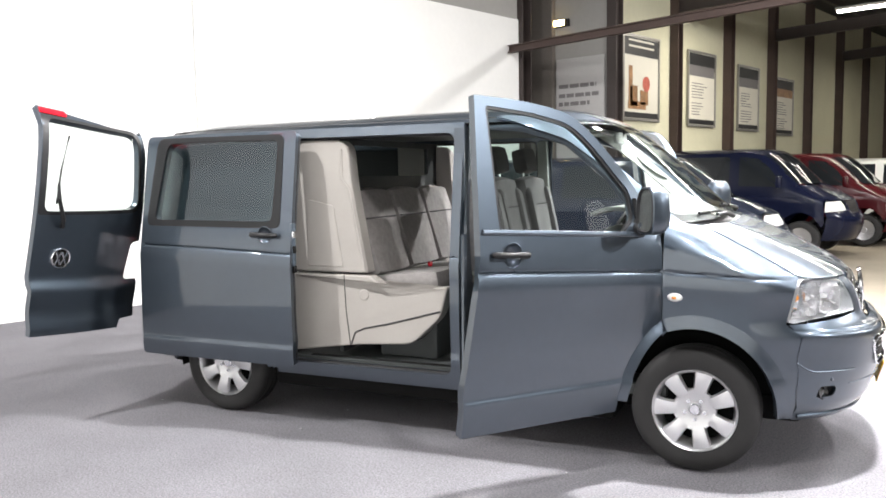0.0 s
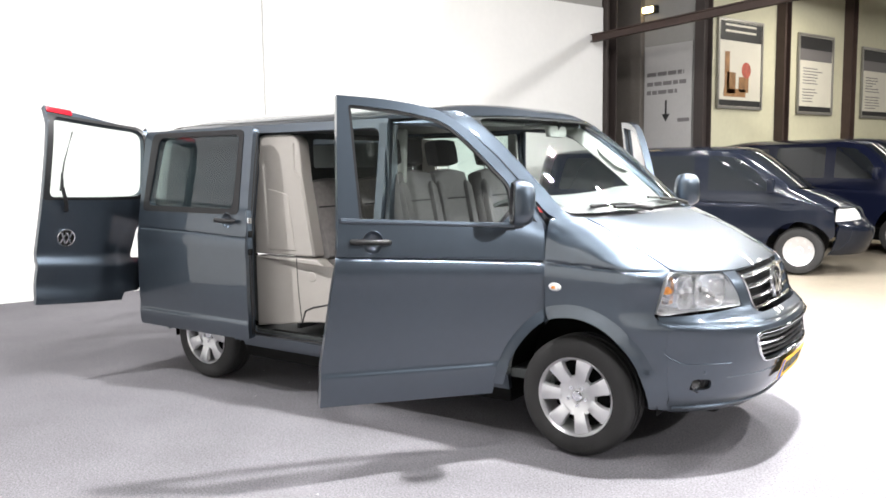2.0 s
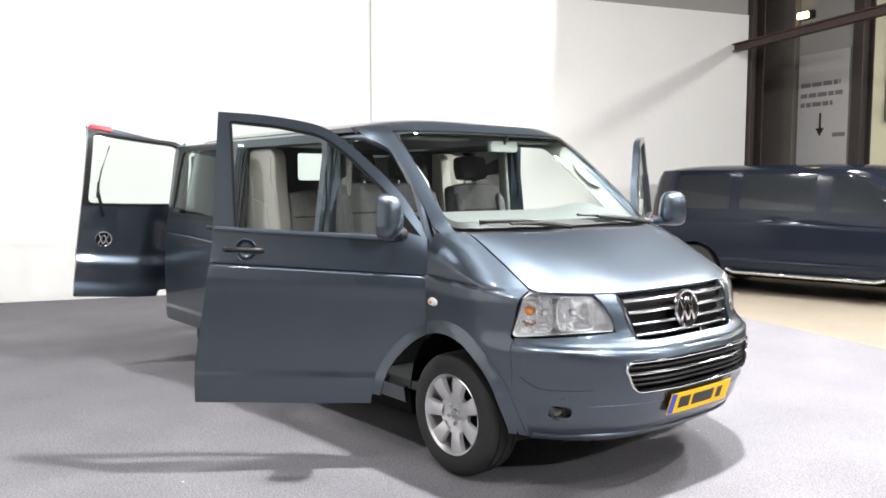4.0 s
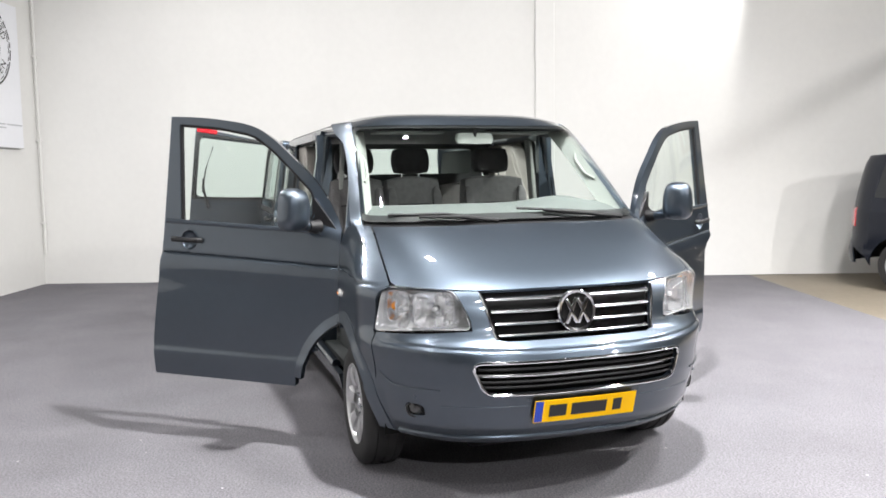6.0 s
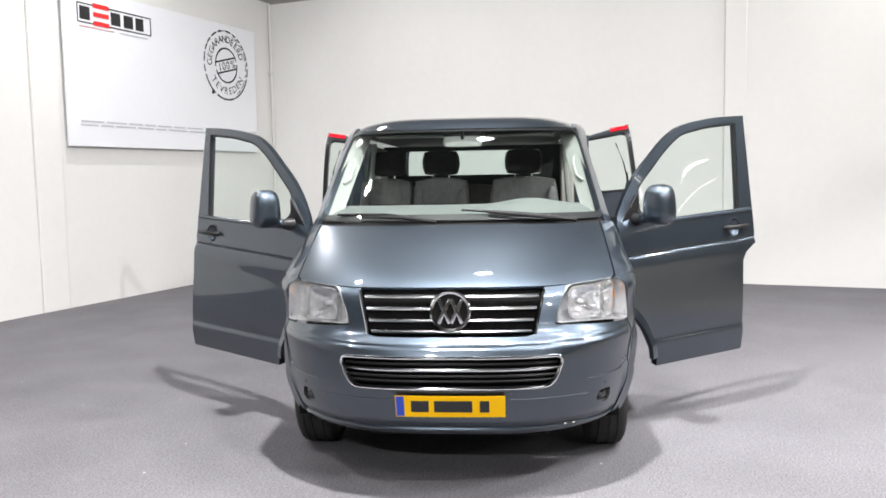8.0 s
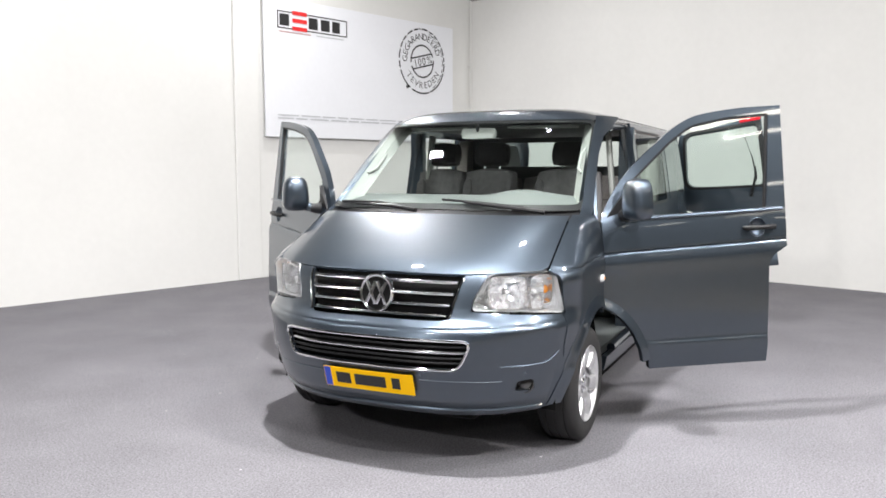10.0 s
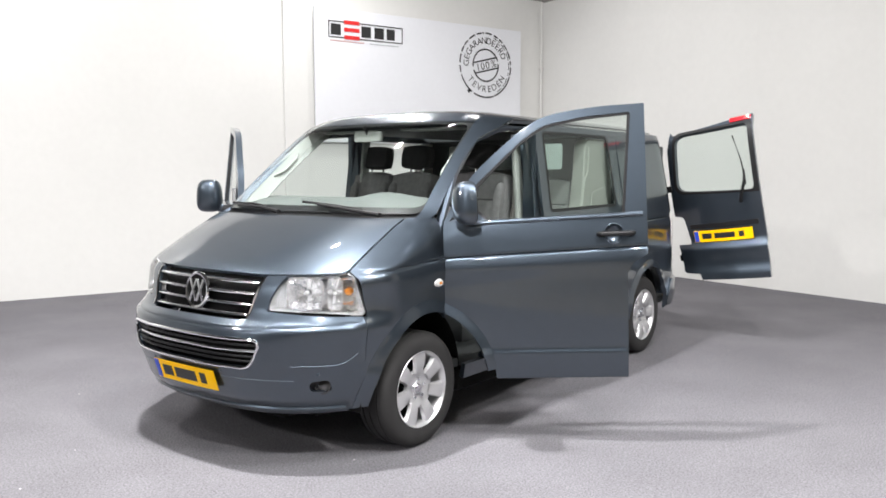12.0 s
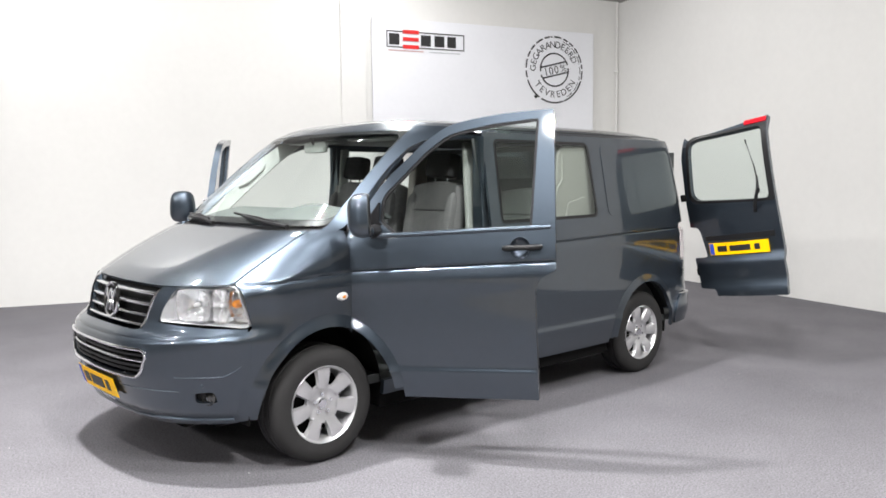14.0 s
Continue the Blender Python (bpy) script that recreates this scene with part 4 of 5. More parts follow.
    tube(arm, [(1.19, 0.90, 1.245), (1.197 - back_ / 2, 0.965, 1.25)], [0.042, 0.029], 12)
    prism(arm, [(1.075, 1.218), (1.315, 1.215), (1.165, 1.40), (1.168, 1.30)], 0.03, Matrix.Translation((0, 0.872, 0)))
    part("mirror_arm", fin(arm), BLACK, d)
    return d, fin


door_fl, fin_l = front_door(1, 57, 0.325)
door_fr, fin_r = front_door(-1, 55.5, 0.145)

# sliding door, pushed back along the side
sd = rounded([(-0.965, 0.385, 0.03), (0.235, 0.385, 0.03), (0.235, 1.815, 0.04), (-0.935, 1.815, 0.04)])
sd_win = rounded([(-0.84, 1.275, 0.05), (0.09, 1.268, 0.05), (0.11, 1.765, 0.05), (-0.76, 1.765, 0.06)])
off = Vector((-1.06, 0.115, 0))
slide = part("sliding_door", mirrored(panel(sd, lambda x, z: cside(x, z) + off, [sd_win, cup_hole(0.045, 1.182)], step=0.04, thick=0.05, away=CORE, rows=ROWS_SIDE)), PAINT, van)
g = part("window", mirrored(panel(sd_win, lambda x, z: side(x, z) + off - Vector((0, 0.006, 0)), step=0.08, thick=0, away=CORE)), TINT, slide, "green tinted glass")
g.visible_shadow = False
part("window_seal", mirrored(ring(rounded([(-0.905, 1.235, 0.05), (0.15, 1.228, 0.05), (0.15, 1.80, 0.05), (-0.84, 1.80, 0.06)]), sd_win, lambda x, z: side(x, z) + off + Vector((0, 0.004, 0)), 0.008)), BLACK, slide, "black glass border")
ys = skin_y(0.05, 1.16) + 0.115
part("door_handle", mirrored(tube(bmesh.new(), [(-1.06 + 0.14, ys + 0.01, 1.186), (-1.06 + 0.12, ys + 0.034, 1.186), (-1.06 + 0.05, ys + 0.042, 1.188), (-1.06 - 0.03, ys + 0.034, 1.19), (-1.06 - 0.05, ys + 0.01, 1.19)], [0.013, 0.016, 0.015, 0.016, 0.013], 10)), BLACK, slide)
part("handle_cup", mirrored(cup(-1.015, ys + 0.001, 1.182)), PAINT, slide)
part("edge_seal", mirrored(tube(bmesh.new(), [Vector((-0.832, skin_y(0.22, z) + 0.078, z)) for z in np.linspace(0.42, 1.78, 20)], 0.010, 8)), BLACK, slide, "black rubber edge seal")
for z in (0.98, 1.10, 1.19):
    part("latch", mirrored(boxed(-0.845, -0.812, 1.005, 1.038, z - 0.022, z + 0.022, bev=0.006)), GAP if z < 1.15 else CHROME, slide)
part("lock_plate", mirrored(boxed(-0.838, -0.818, 1.0, 1.04, 1.0, 1.26, bev=0.006)), PAINT_IN, slide)

# rear doors


def rear_skin(y, z):
    x = XR(z) + 0.085 * (abs(y) / 0.86) ** 3
    x -= 0.050 / (1 + math.exp(max(-50, min(50, (z - 0.836) / 0.014))))
    return Vector((x, y, z))


def rear_door(sgn, deg, edge, lean):
    rd = [(edge, 0.53), (edge, 1.905)] + rounded([(0.81, 1.875, 0.05), (0.855, 1.70, 0.02), (0.872, 1.30, 0.02), (0.872, 1.108, 0.01), (0.785, 1.098, 0.04), (0.748, 0.85, 0.02), (0.872, 0.845, 0.01), (0.855, 0.80, 0.02), (0.84, 0.60, 0.03), (0.69, 0.595, 0.02), (0.67, 0.53, 0.01)])
    w = edge + 0.045
    rd_win = rounded([(w, 1.285, 0.05), (0.81, 1.335, 0.09), (0.77, 1.825, 0.09), (w, 1.845, 0.05)])
    rd_win_out = rounded([(w - 0.041, 1.262, 0.02), (0.835, 1.312, 0.09), (0.793, 1.845, 0.09), (w - 0.041, 1.862, 0.02)])
    M = Matrix.Translation((0, 0 if sgn > 0 else -0.05, 0)) @ swing((-2.29, 0.86, 1.0), lean, -deg)

    def fin(bm):
        bmesh.ops.transform(bm, matrix=M, verts=bm.verts)
        return bm if sgn > 0 else mirrored(bm)

    rows = (0.79, 0.80, 0.81, 0.82, 0.829, 0.838, 0.847, 0.856, 0.866, 0.88)
    d = part("rear_door", fin(panel(rd, rear_skin, [rd_win], step=0.035, thick=0.04, away=CORE, rows=rows)), PAINT, van)
    g = part("window", fin(panel(rd_win, rear_skin, step=0.08, thick=0, away=CORE)), CLEAR, d, "clear rear window")
    g.visible_shadow = False
    part("window_border", fin(ring(rd_win_out, rd_win, lambda y, z: rear_skin(y, z) - Vector((0.003, 0, 0)), 0.006)), BLACK, d, "black glass border")
    part("brake_light", fin(panel(rounded([(edge + 0.01, 1.872, 0.006), (edge + 0.01, 1.902, 0.006), (edge + 0.19, 1.897, 0.006), (edge + 0.19, 1.867, 0.006)]), lambda y, z: rear_skin(y, z) - Vector((0.012, 0, 0)), step=0.05, thick=0.015, away=CORE)), RED, d, "red brake light strip")
    wb = bmesh.new()
    tube(wb, [rear_skin(edge + 0.165, 1.20) - Vector((0.025, 0, 0)), rear_skin(edge + 0.15, 1.25) - Vector((0.05, 0, 0)), rear_skin(edge + 0.105, 1.38) - Vector((0.05, 0, 0)), rear_skin(edge + 0.10, 1.47) - Vector((0.04, 0, 0))], [0.016, 0.015, 0.013, 0.008], 8)
    tube(wb, [rear_skin(edge + 0.10, 1.34) - Vector((0.035, 0, 0)), rear_skin(edge + 0.115, 1.55) - Vector((0.032, 0, 0)), rear_skin(edge + 0.165, 1.76) - Vector((0.028, 0, 0))], 0.006, 6)
    part("wiper", fin(wb), BLACK, d)
    for z in (0.72, 1.37):
        part("hinge", fin(boxed(-2.31, -2.28, 0.845, 0.885, z - 0.028, z + 0.028, bev=0.006)), GAP, d)
    return d, fin


rear_l, fin_rl = rear_door(1, 176, 0.08, (0.11, -0.07, 1))
rear_r, fin_rr = rear_door(-1, 175, 0.005, (0.11, -0.05, 1))
# number plate recess on the left rear door, emblem on the right one
part("plate_recess", fin_rl(panel([(0.13, 0.985), (0.735, 0.985), (0.735, 1.025), (0.13, 1.03)], lambda y, z: rear_skin(y, z) - Vector((0.004, 0, 0)), step=0.06, thick=0.004, away=CORE)), BLACK, rear_l)


def plate_bars(y0, y1, z0, z1, place, parent, fin=lambda b: b):
    """A number plate: yellow ground, blue end, plain bars for the writing."""
    w = y1 - y0

    def cell(u0, u1, v0, v1, out):
        return panel([(u0, v0), (u1, v0), (u1, v1), (u0, v1)], lambda y, z: place(y, z, out), step=0.06, thick=0.003, away=CORE)

    p = part("number_plate", fin(cell(y0, y1, z0, z1, 0.006)), YELLOW, parent, "yellow number plate")
    part("plate_end", fin(cell(y0 + 0.004, y0 + 0.042, z0 + 0.004, z1 - 0.004, 0.0085)) if place(0, 0.5, 0).x > 0 else fin(cell(y1 - 0.042, y1 - 0.004, z0 + 0.004, z1 - 0.004, 0.0085)), PLATE_BLUE, p)
    for u, k in ((0.075, 0.085), (0.185, 0.18), (0.40, 0.045)):
        if place(0, 0.5, 0).x > 0:
            a, b = y0 + u, y0 + u + k
        else:
            a, b = y1 - u - k, y1 - u
        part("bar", fin(cell(a, b, z0 + 0.026, z1 - 0.026, 0.0085)), INK, p)


plate_bars(0.187, 0.707, 0.868, 0.968, lambda y, z, o: rear_skin(y, z) - Vector((0.012 + o, 0, 0)), rear_l, fin_rl)
plate_bars(-0.262, 0.258, 0.392, 0.502, lambda y, z, o: Vector((2.396 + o - 0.10 * y * y - 0.30 * (0.502 - z), y, z)), van)


def emblem(parent, m, r, fin=lambda b: b):
    """A chromed ring with slanted bars."""
    b = bmesh.new()
    lathe(b, [(r * 0.82, 0.0), (r * 0.84, 0.008), (r * 0.94, 0.011), (r, 0.004), (r, -0.006)], 36, "x", m)
    for a, c in ((24, -0.30), (-24, 0.30), (24, 0.30), (-24, -0.30)):
        box(b, 0.0, 0.011, -r * 0.095, r * 0.095, -r * 0.66, r * 0.66, m @ Matrix.Translation((0, c * r, 0)) @ Matrix.Rotation(radians(a), 4, "X"), r * 0.04)
    em = part("emblem", fin(b), CHROME, parent, "round chrome emblem")
    part("ground", fin(lathe(bmesh.new(), [(0.001, 0.0), (r * 0.84, 0.001)], 36, "x", m)), GAP, em)
    return em


emblem(rear_r, Matrix.Translation(rear_skin(0.20, 1.0) - Vector((0.005, 0, 0))) @ Matrix.Rotation(math.pi, 4, "Z"), 0.068, fin_rr)
part("rear_bumper", panel([(-0.94, 0.34), (0.94, 0.34), (0.945, 0.58), (-0.945, 0.58)], tail, step=0.05, away=CORE, thick=0.03), PAINT, van)

both("tail_lamp", panel(rounded([(-1.990, 0.864, 0.03), (-1.990, 1.104, 0.03), (-2.212, 1.114, 0.02), (-2.212, 0.862, 0.02)]), lambda x, z: side(x, z) + Vector((0, 0.004, 0)), step=0.03, thick=0.03, away=CORE), TAIL, None, "pale glossy tail lamp")
both("tail_lamp_edge", panel([(-2.216, 0.866), (-2.216, 1.112), (-2.234, 1.113), (-2.234, 0.866)], lambda x, z: side(x, z) + Vector((0, 0.003, 0)), step=0.02, thick=0.02, away=CORE), RED, None, "red edge of the tail lamp")
both("bumper_corner", panel([(-1.895, 0.40), (-1.93, 0.50), (-1.985, 0.582), (-2.26, 0.582), (-2.26, 0.36), (-1.91, 0.345)], lambda x, z: side(x, z) + Vector((0, 0.016, 0)), step=0.04, thick=0.03, away=CORE), PAINT)

# lamps and grille
def squarish_bowl(ry_, rz_, m):
    """A lamp's reflector: a rounded square drawn back to its bulb."""
    b = bmesh.new()
    rings = []
    for s, o in ((0.20, -0.050), (0.55, -0.040), (0.85, -0.016), (1.0, 0.006), (1.08, 0.006)):
        ring_ = []
        for k in range(32):
            a = 2 * math.pi * k / 32
            c, d = math.cos(a), math.sin(a)
            q = (abs(c) ** 5 + abs(d) ** 5) ** -0.2
            ring_.append(b.verts.new(m @ Vector((o, s * ry_ * c * q, s * rz_ * d * q))))
        rings.append(ring_)
    for r0, r1 in zip(rings, rings[1:]):
        for k in range(32):
            b.faces.new((r0[k], r0[(k + 1) % 32], r1[(k + 1) % 32], r1[k]))
    return b


def headlamp(sg):
    lo = [(u, z) for u, z in rounded([(0.912, 0.978, 0.02), (0.938, 0.791, 0.02), (0.537, 0.818, 0.02), (0.545, 0.87, 0.03), (0.60, 0.990, 0.03), (0.75, 1.0, 0.05), (0.872, 1.002, 0.03)])]

    def fin(bm):
        return bm if sg > 0 else mirrored(bm)

    hl = part("headlamp", fin(panel(lo, lambda v, z: nose(v, z) - Vector((0.085, 0.055, 0)), step=0.04, thick=0.01, away=CORE)), REFLECT, van, "clear headlamp with chromed reflectors")
    wall = bmesh.new()
    vs = [wall.verts.new(nose(*p) - Vector((0.001, 0, 0))) for p in lo]
    ws_ = [wall.verts.new(nose(*p) - Vector((0.085, 0.055, 0))) for p in lo]
    for i in range(len(lo)):
        j = (i + 1) % len(lo)
        wall.faces.new((vs[i], vs[j], ws_[j], ws_[i]))
    part("lamp_wall", fin(wall), LAMP_GREY, hl)
    for y, z, ry_, rz_ in ((0.648, 0.900, 0.090, 0.078), (0.772, 0.900, 0.036, 0.080)):
        p = at_y(y, z, -0.045)
        m = Matrix.Translation(p) @ Matrix.Rotation(0.55 if y < 0.7 else 0.85, 4, "Z")
        bowl = squarish_bowl(ry_, rz_, m)
        part("reflector", fin(bowl), REFLECT, hl)
        bulb = lathe(bmesh.new(), [(0.001, -0.012), (0.009, -0.015), (0.012, -0.026), (0.012, -0.045)], 16, "x", m)
        part("bulb", fin(bulb), BULB, hl)
    p = nose(0.872, 0.905) - Vector((0.075, 0.040, 0))
    m = Matrix.Translation(p) @ Matrix.Rotation(0.55, 4, "Z")
    part("reflector", fin(squarish_bowl(0.038, 0.070, m)), REFLECT, hl)
    part("indicator", fin(lathe(bmesh.new(), [(0.001, 0.034), (0.012, 0.030), (0.020, 0.014), (0.021, -0.03)], 20, "x", m)), AMBER, hl, "amber indicator bulb")
    ln = part("lens", fin(panel(lo, nose, step=0.03, thick=0, away=CORE)), LENS, hl)
    ln.visible_shadow = False


headlamp(1)
headlamp(-1)
grille_o = [(-0.475, 0.985), (-0.425, 0.78), (-0.38, 0.77), (0.38, 0.77), (0.425, 0.78), (0.475, 0.985)]
gr = part("grille", panel(grille_o, lambda v, z: nose(v, z) - Vector((0.05, 0, 0)), step=0.05, thick=0.01, away=CORE), GAP, van, "black grille with chrome bars")
for i, z in enumerate((0.948, 0.893, 0.838, 0.787)):
    e = 0.455 - 0.05 * (0.975 - z) / 0.2
    b = bmesh.new()
    rows_ = []
    for u in np.linspace(-e, e, 34):
        c = nose(u, z)
        rows_.append([c + Vector((dx, 0, dz)) for dx, dz in ((-0.035, 0.010), (-0.014, 0.009), (-0.002, 0.006), (0.003, 0.0), (0.001, -0.005), (-0.008, -0.008), (-0.035, -0.008))])
    vv = [[b.verts.new(q) for q in r] for r in rows_]
    for r0, r1 in zip(vv, vv[1:]):
        for k in range(6):
            b.faces.new((r0[k], r0[k + 1], r1[k + 1], r1[k]))
    bmesh.ops.recalc_face_normals(b, faces=b.faces)
    part("slat", b, BAR, gr, "chrome bar")
both("grille_end", tube(bmesh.new(), [nose(0.475 - 0.05 * s, 0.975 - 0.2 * s) + Vector((0.004, 0, 0)) for s in np.linspace(0, 1, 8)], 0.006, 8), CHROME, gr)
emblem(van, Matrix.Translation((2.285, 0, 0.885)) @ Matrix.Rotation(radians(-6), 4, "Y"), 0.099)
lg = part("lower_grille", panel(lower_grille, lambda v, z: nose(v, z) - Vector((0.06, 0, 0)), step=0.05, thick=0.01, away=CORE), GAP, van, "black lower grille in a chrome frame")
part("chrome_frame", tube(bmesh.new(), [nose(*p) + Vector((0.004, 0, 0)) for p in dense(lower_grille, 0.05)], 0.008, 8, closed=True), CHROME, lg)
for z, rr, mt in ((0.568, 0.006, BLACK), (0.592, 0.006, BLACK), (0.622, 0.008, BAR), (0.650, 0.006, BLACK)):
    part("slat", tube(bmesh.new(), [nose(u, z) - Vector((0.014, 0, 0)) for u in np.linspace(-0.535, 0.535, 26)], rr, 6), mt, lg)
for sg in (1, -1):
    p = nose(sg * 0.796, 0.438)
    fl = part("fog_lamp", lathe(bmesh.new(), [(0.001, 0.0), (0.02, -0.002), (0.034, -0.012), (0.038, 0.004), (0.042, 0.0)], 24, "x", Matrix.Translation(p - Vector((0.018, 0, 0))) @ Matrix.Rotation(radians(sg * 28), 4, "Z")), FOG, van, "small round fog lamp")
    part("fog_housing", panel([(u, z) for u, z in rounded([(-0.885, 0.51, 0.02), (-0.885, 0.37, 0.02), (-0.66, 0.38, 0.03), (-0.67, 0.50, 0.03)])] if sg < 0 else [(-u, z) for u, z in rounded([(-0.885, 0.51, 0.02), (-0.885, 0.37, 0.02), (-0.66, 0.38, 0.03), (-0.67, 0.50, 0.03)])],
                              lambda v, z: nose(v, z) - Vector((0.03, 0.008 * (1 if v > 0 else -1), 0)), step=0.04, thick=0.01, away=CORE), BLACK, fl)
both("bumper_line", tube(bmesh.new(), [nose(u, 0.478 - 0.01 * u) + Vector((0.0, 0, 0)) for u in np.linspace(0.30, 0.70, 14)], 0.004, 6), PAINT_IN)
both("bumper_crease", tube(bmesh.new(), [nose(u, 0.548 + 0.06 * max(0.0, (u - 0.86) / 0.07) ** 2) + Vector((0.001, 0.001, 0)) for u in np.linspace(0.70, 0.925, 14)], 0.004, 6), PAINT)
for u in (0.30, 0.80):
    both("parking_sensor", lathe(bmesh.new(), [(0.001, 0.004), (0.008, 0.003), (0.010, -0.004)], 14, "x", Matrix.Translation(nose(u, 0.505)) @ Matrix.Rotation(0.9 * u * u, 4, "Z")), PAINT_IN)
mk = lathe(bmesh.new(), [(0.001, 0.016), (0.02, 0.013), (0.027, 0.003), (0.029, -0.004)], 20, "y")
bmesh.ops.scale(mk, vec=(1.35, 1, 0.85), verts=mk.verts)
bmesh.ops.translate(mk, vec=(1.405, skin_y(1.405, 0.905), 0.905), verts=mk.verts)
both("side_marker", mk, MARKER, None, "clear side marker lamp")
both("marker_bulb", boxed(1.392, 1.414, skin_y(1.405, 0.905) + 0.011, skin_y(1.405, 0.905) + 0.019, 0.897, 0.911, bev=0.003), AMBER)

# wipers on the screen
for y0, y1, z1 in ((0.66, 0.02, 1.325), (-0.12, -0.70, 1.305)):
    wb = bmesh.new()
    tube(wb, [at_y(y0, 1.275, 0.01), at_y((y0 + y1) / 2 + 0.1, 1.30, 0.03), at_y(y1 + 0.15, z1, 0.025)], [0.014, 0.011, 0.008], 8)
    tube(wb, [at_y(y0 - 0.12, 1.298, 0.012), at_y((y0 + y1) / 2, 1.318, 0.014), at_y(y1, z1 + 0.012, 0.012)], 0.008, 6)
    part("wiper", wb, BLACK, van)


# wheels
def build_wheel():
    w = part("wheel", lathe(bmesh.new(), [(0.200, -0.085), (0.215, -0.103), (0.245, -0.108), (0.285, -0.106), (0.308, -0.092), (0.318, -0.075), (0.320, -0.055), (0.313, -0.053), (0.313, -0.047), (0.3205, -0.045), (0.3205, -0.012), (0.314, -0.010), (0.314, 0.010), (0.3205, 0.012), (0.3205, 0.045), (0.313, 0.047), (0.313, 0.053), (0.320, 0.055), (0.318, 0.075), (0.308, 0.092), (0.285, 0.106), (0.245, 0.108), (0.215, 0.103), (0.200, 0.085)], 72), RUBBER, van, "black tyre on a silver alloy rim")
    rim = lathe(bmesh.new(), [(0.214, 0.098), (0.210, 0.104), (0.200, 0.096), (0.192, 0.075), (0.186, 0.03), (0.186, -0.085), (0.200, -0.09)], 56)
    part("rim", rim, ALLOY, w, "silver alloy rim")
    part("brake_disc", lathe(bmesh.new(), [(0.001, -0.02), (0.135, -0.02), (0.186, -0.03), (0.186, -0.06)], 36), GAP, w)
    face = lathe(bmesh.new(), [(0.001, 0.070), (0.032, 0.070), (0.036, 0.064), (0.066, 0.066), (0.092, 0.074), (0.106, 0.078), (0.110, 0.06)], 42)
    for k in range(7):
        a = 2 * math.pi * (k + 0.25) / 7
        t = bmesh.new()
        rowsv = []
        for s in np.linspace(0, 1, 7):
            r = 0.088 + 0.114 * s
            hw = 0.036 + 0.017 * s ** 1.6
            o = 0.076 + 0.012 * math.sin(math.pi * min(1, 0.7 * s + 0.15)) + 0.010 * s
            rowsv.append([t.verts.new((r * (1 - 0.02 * (abs(q) > 0.9)), o - (0.022 if abs(q) > 0.9 else 0.0 if abs(q) > 0.5 else -0.003), hw * q)) for q in (-1, -0.82, -0.3, 0.3, 0.82, 1)])
        for p0, p1 in zip(rowsv, rowsv[1:]):
            for i in range(5):
                t.faces.new((p0[i], p0[i + 1], p1[i + 1], p1[i]))
        bmesh.ops.recalc_face_normals(t, faces=t.faces)
        ctr = sum((f.normal.y for f in t.faces))
        if ctr < 0:
            bmesh.ops.reverse_faces(t, faces=t.faces)
        join(face, t, Matrix.Rotation(a, 4, "Y"))
    part("spokes", face, ALLOY, w, "seven silver spokes")
    for k in range(5):
        a = 2 * math.pi * k / 5 + 0.3
        part("bolt", lathe(bmesh.new(), [(0.001, 0.078), (0.010, 0.078), (0.013, 0.058)], 6, "y", Matrix.Translation((0.052 * math.cos(a), 0, 0.052 * math.sin(a)))), CHROME, w)
    part("hub_cap", lathe(bmesh.new(), [(0.001, 0.080), (0.024, 0.079), (0.029, 0.074), (0.030, 0.06)], 24), CHROME, w)
    return w


first = build_wheel()
first.matrix_basis = pose(1.5, 0.805, 0.320, 0, 0, 0)
for x, y, st in ((1.5, -0.805, 180), (-1.48, 0.795, 0), (-1.48, -0.795, 180)):
    c = copy_thing(first, pose(x, y, 0.320, 0, 25 * x, st))
ub = boxed(-2.2, 2.0, -0.60, 0.60, 0.22, 0.36, bev=0.03)
box(ub, -1.12, 1.08, -0.84, 0.84, 0.20, 0.34, None, 0.03)
box(ub, 1.94, 2.12, -0.48, 0.48, 0.22, 0.34, None, 0.03)
part("underbody", ub, GAP, van)
# unseen dark boxes, added to stop light leaking through the hollow engine bay
part("bay_light_block", boxed(1.15, 2.02, -0.52, 0.52, 0.30, 0.93, bev=0.03), GAP, van)
both("bay_light_block_side", boxed(1.15, 1.75, 0.52, 0.57, 0.30, 1.02, bev=0.02), GAP)
part("cabin_floor", boxed(-2.15, 1.35, -0.84, 0.84, 0.36, 0.41), DASH, van)

# ---- inside the van ----
def soft_box(bm, sx, sy, sz, m, r=0.35, n=5):
    """A padded block with full, rounded faces."""
    t = bmesh.new()
    bmesh.ops.create_cube(t, size=2)
    bmesh.ops.subdivide_edges(t, edges=t.edges[:], cuts=n, use_grid_fill=True)
    for v in t.verts:
        x, y, z = v.co
        q = Vector((x, y, z))
        s = Vector((x * math.sqrt(max(0, 1 - y * y / 2 - z * z / 2 + y * y * z * z / 3)),
                    y * math.sqrt(max(0, 1 - z * z / 2 - x * x / 2 + z * z * x * x / 3)),
                    z * math.sqrt(max(0, 1 - x * x / 2 - y * y / 2 + x * x * y * y / 3))))
        q = q.lerp(s, r)
        v.co = (q.x * sx / 2, q.y * sy / 2, q.z * sz / 2)
    return join(bm, t, m)


wing_up = rounded([(-1.0, 0.945, 0.01), (-0.43, 0.945, 0.02), (-0.525, 1.47, 0.06), (-0.548, 1.71, 0.03), (-0.60, 1.755, 0.03), (-1.0, 1.765, 0.01)])
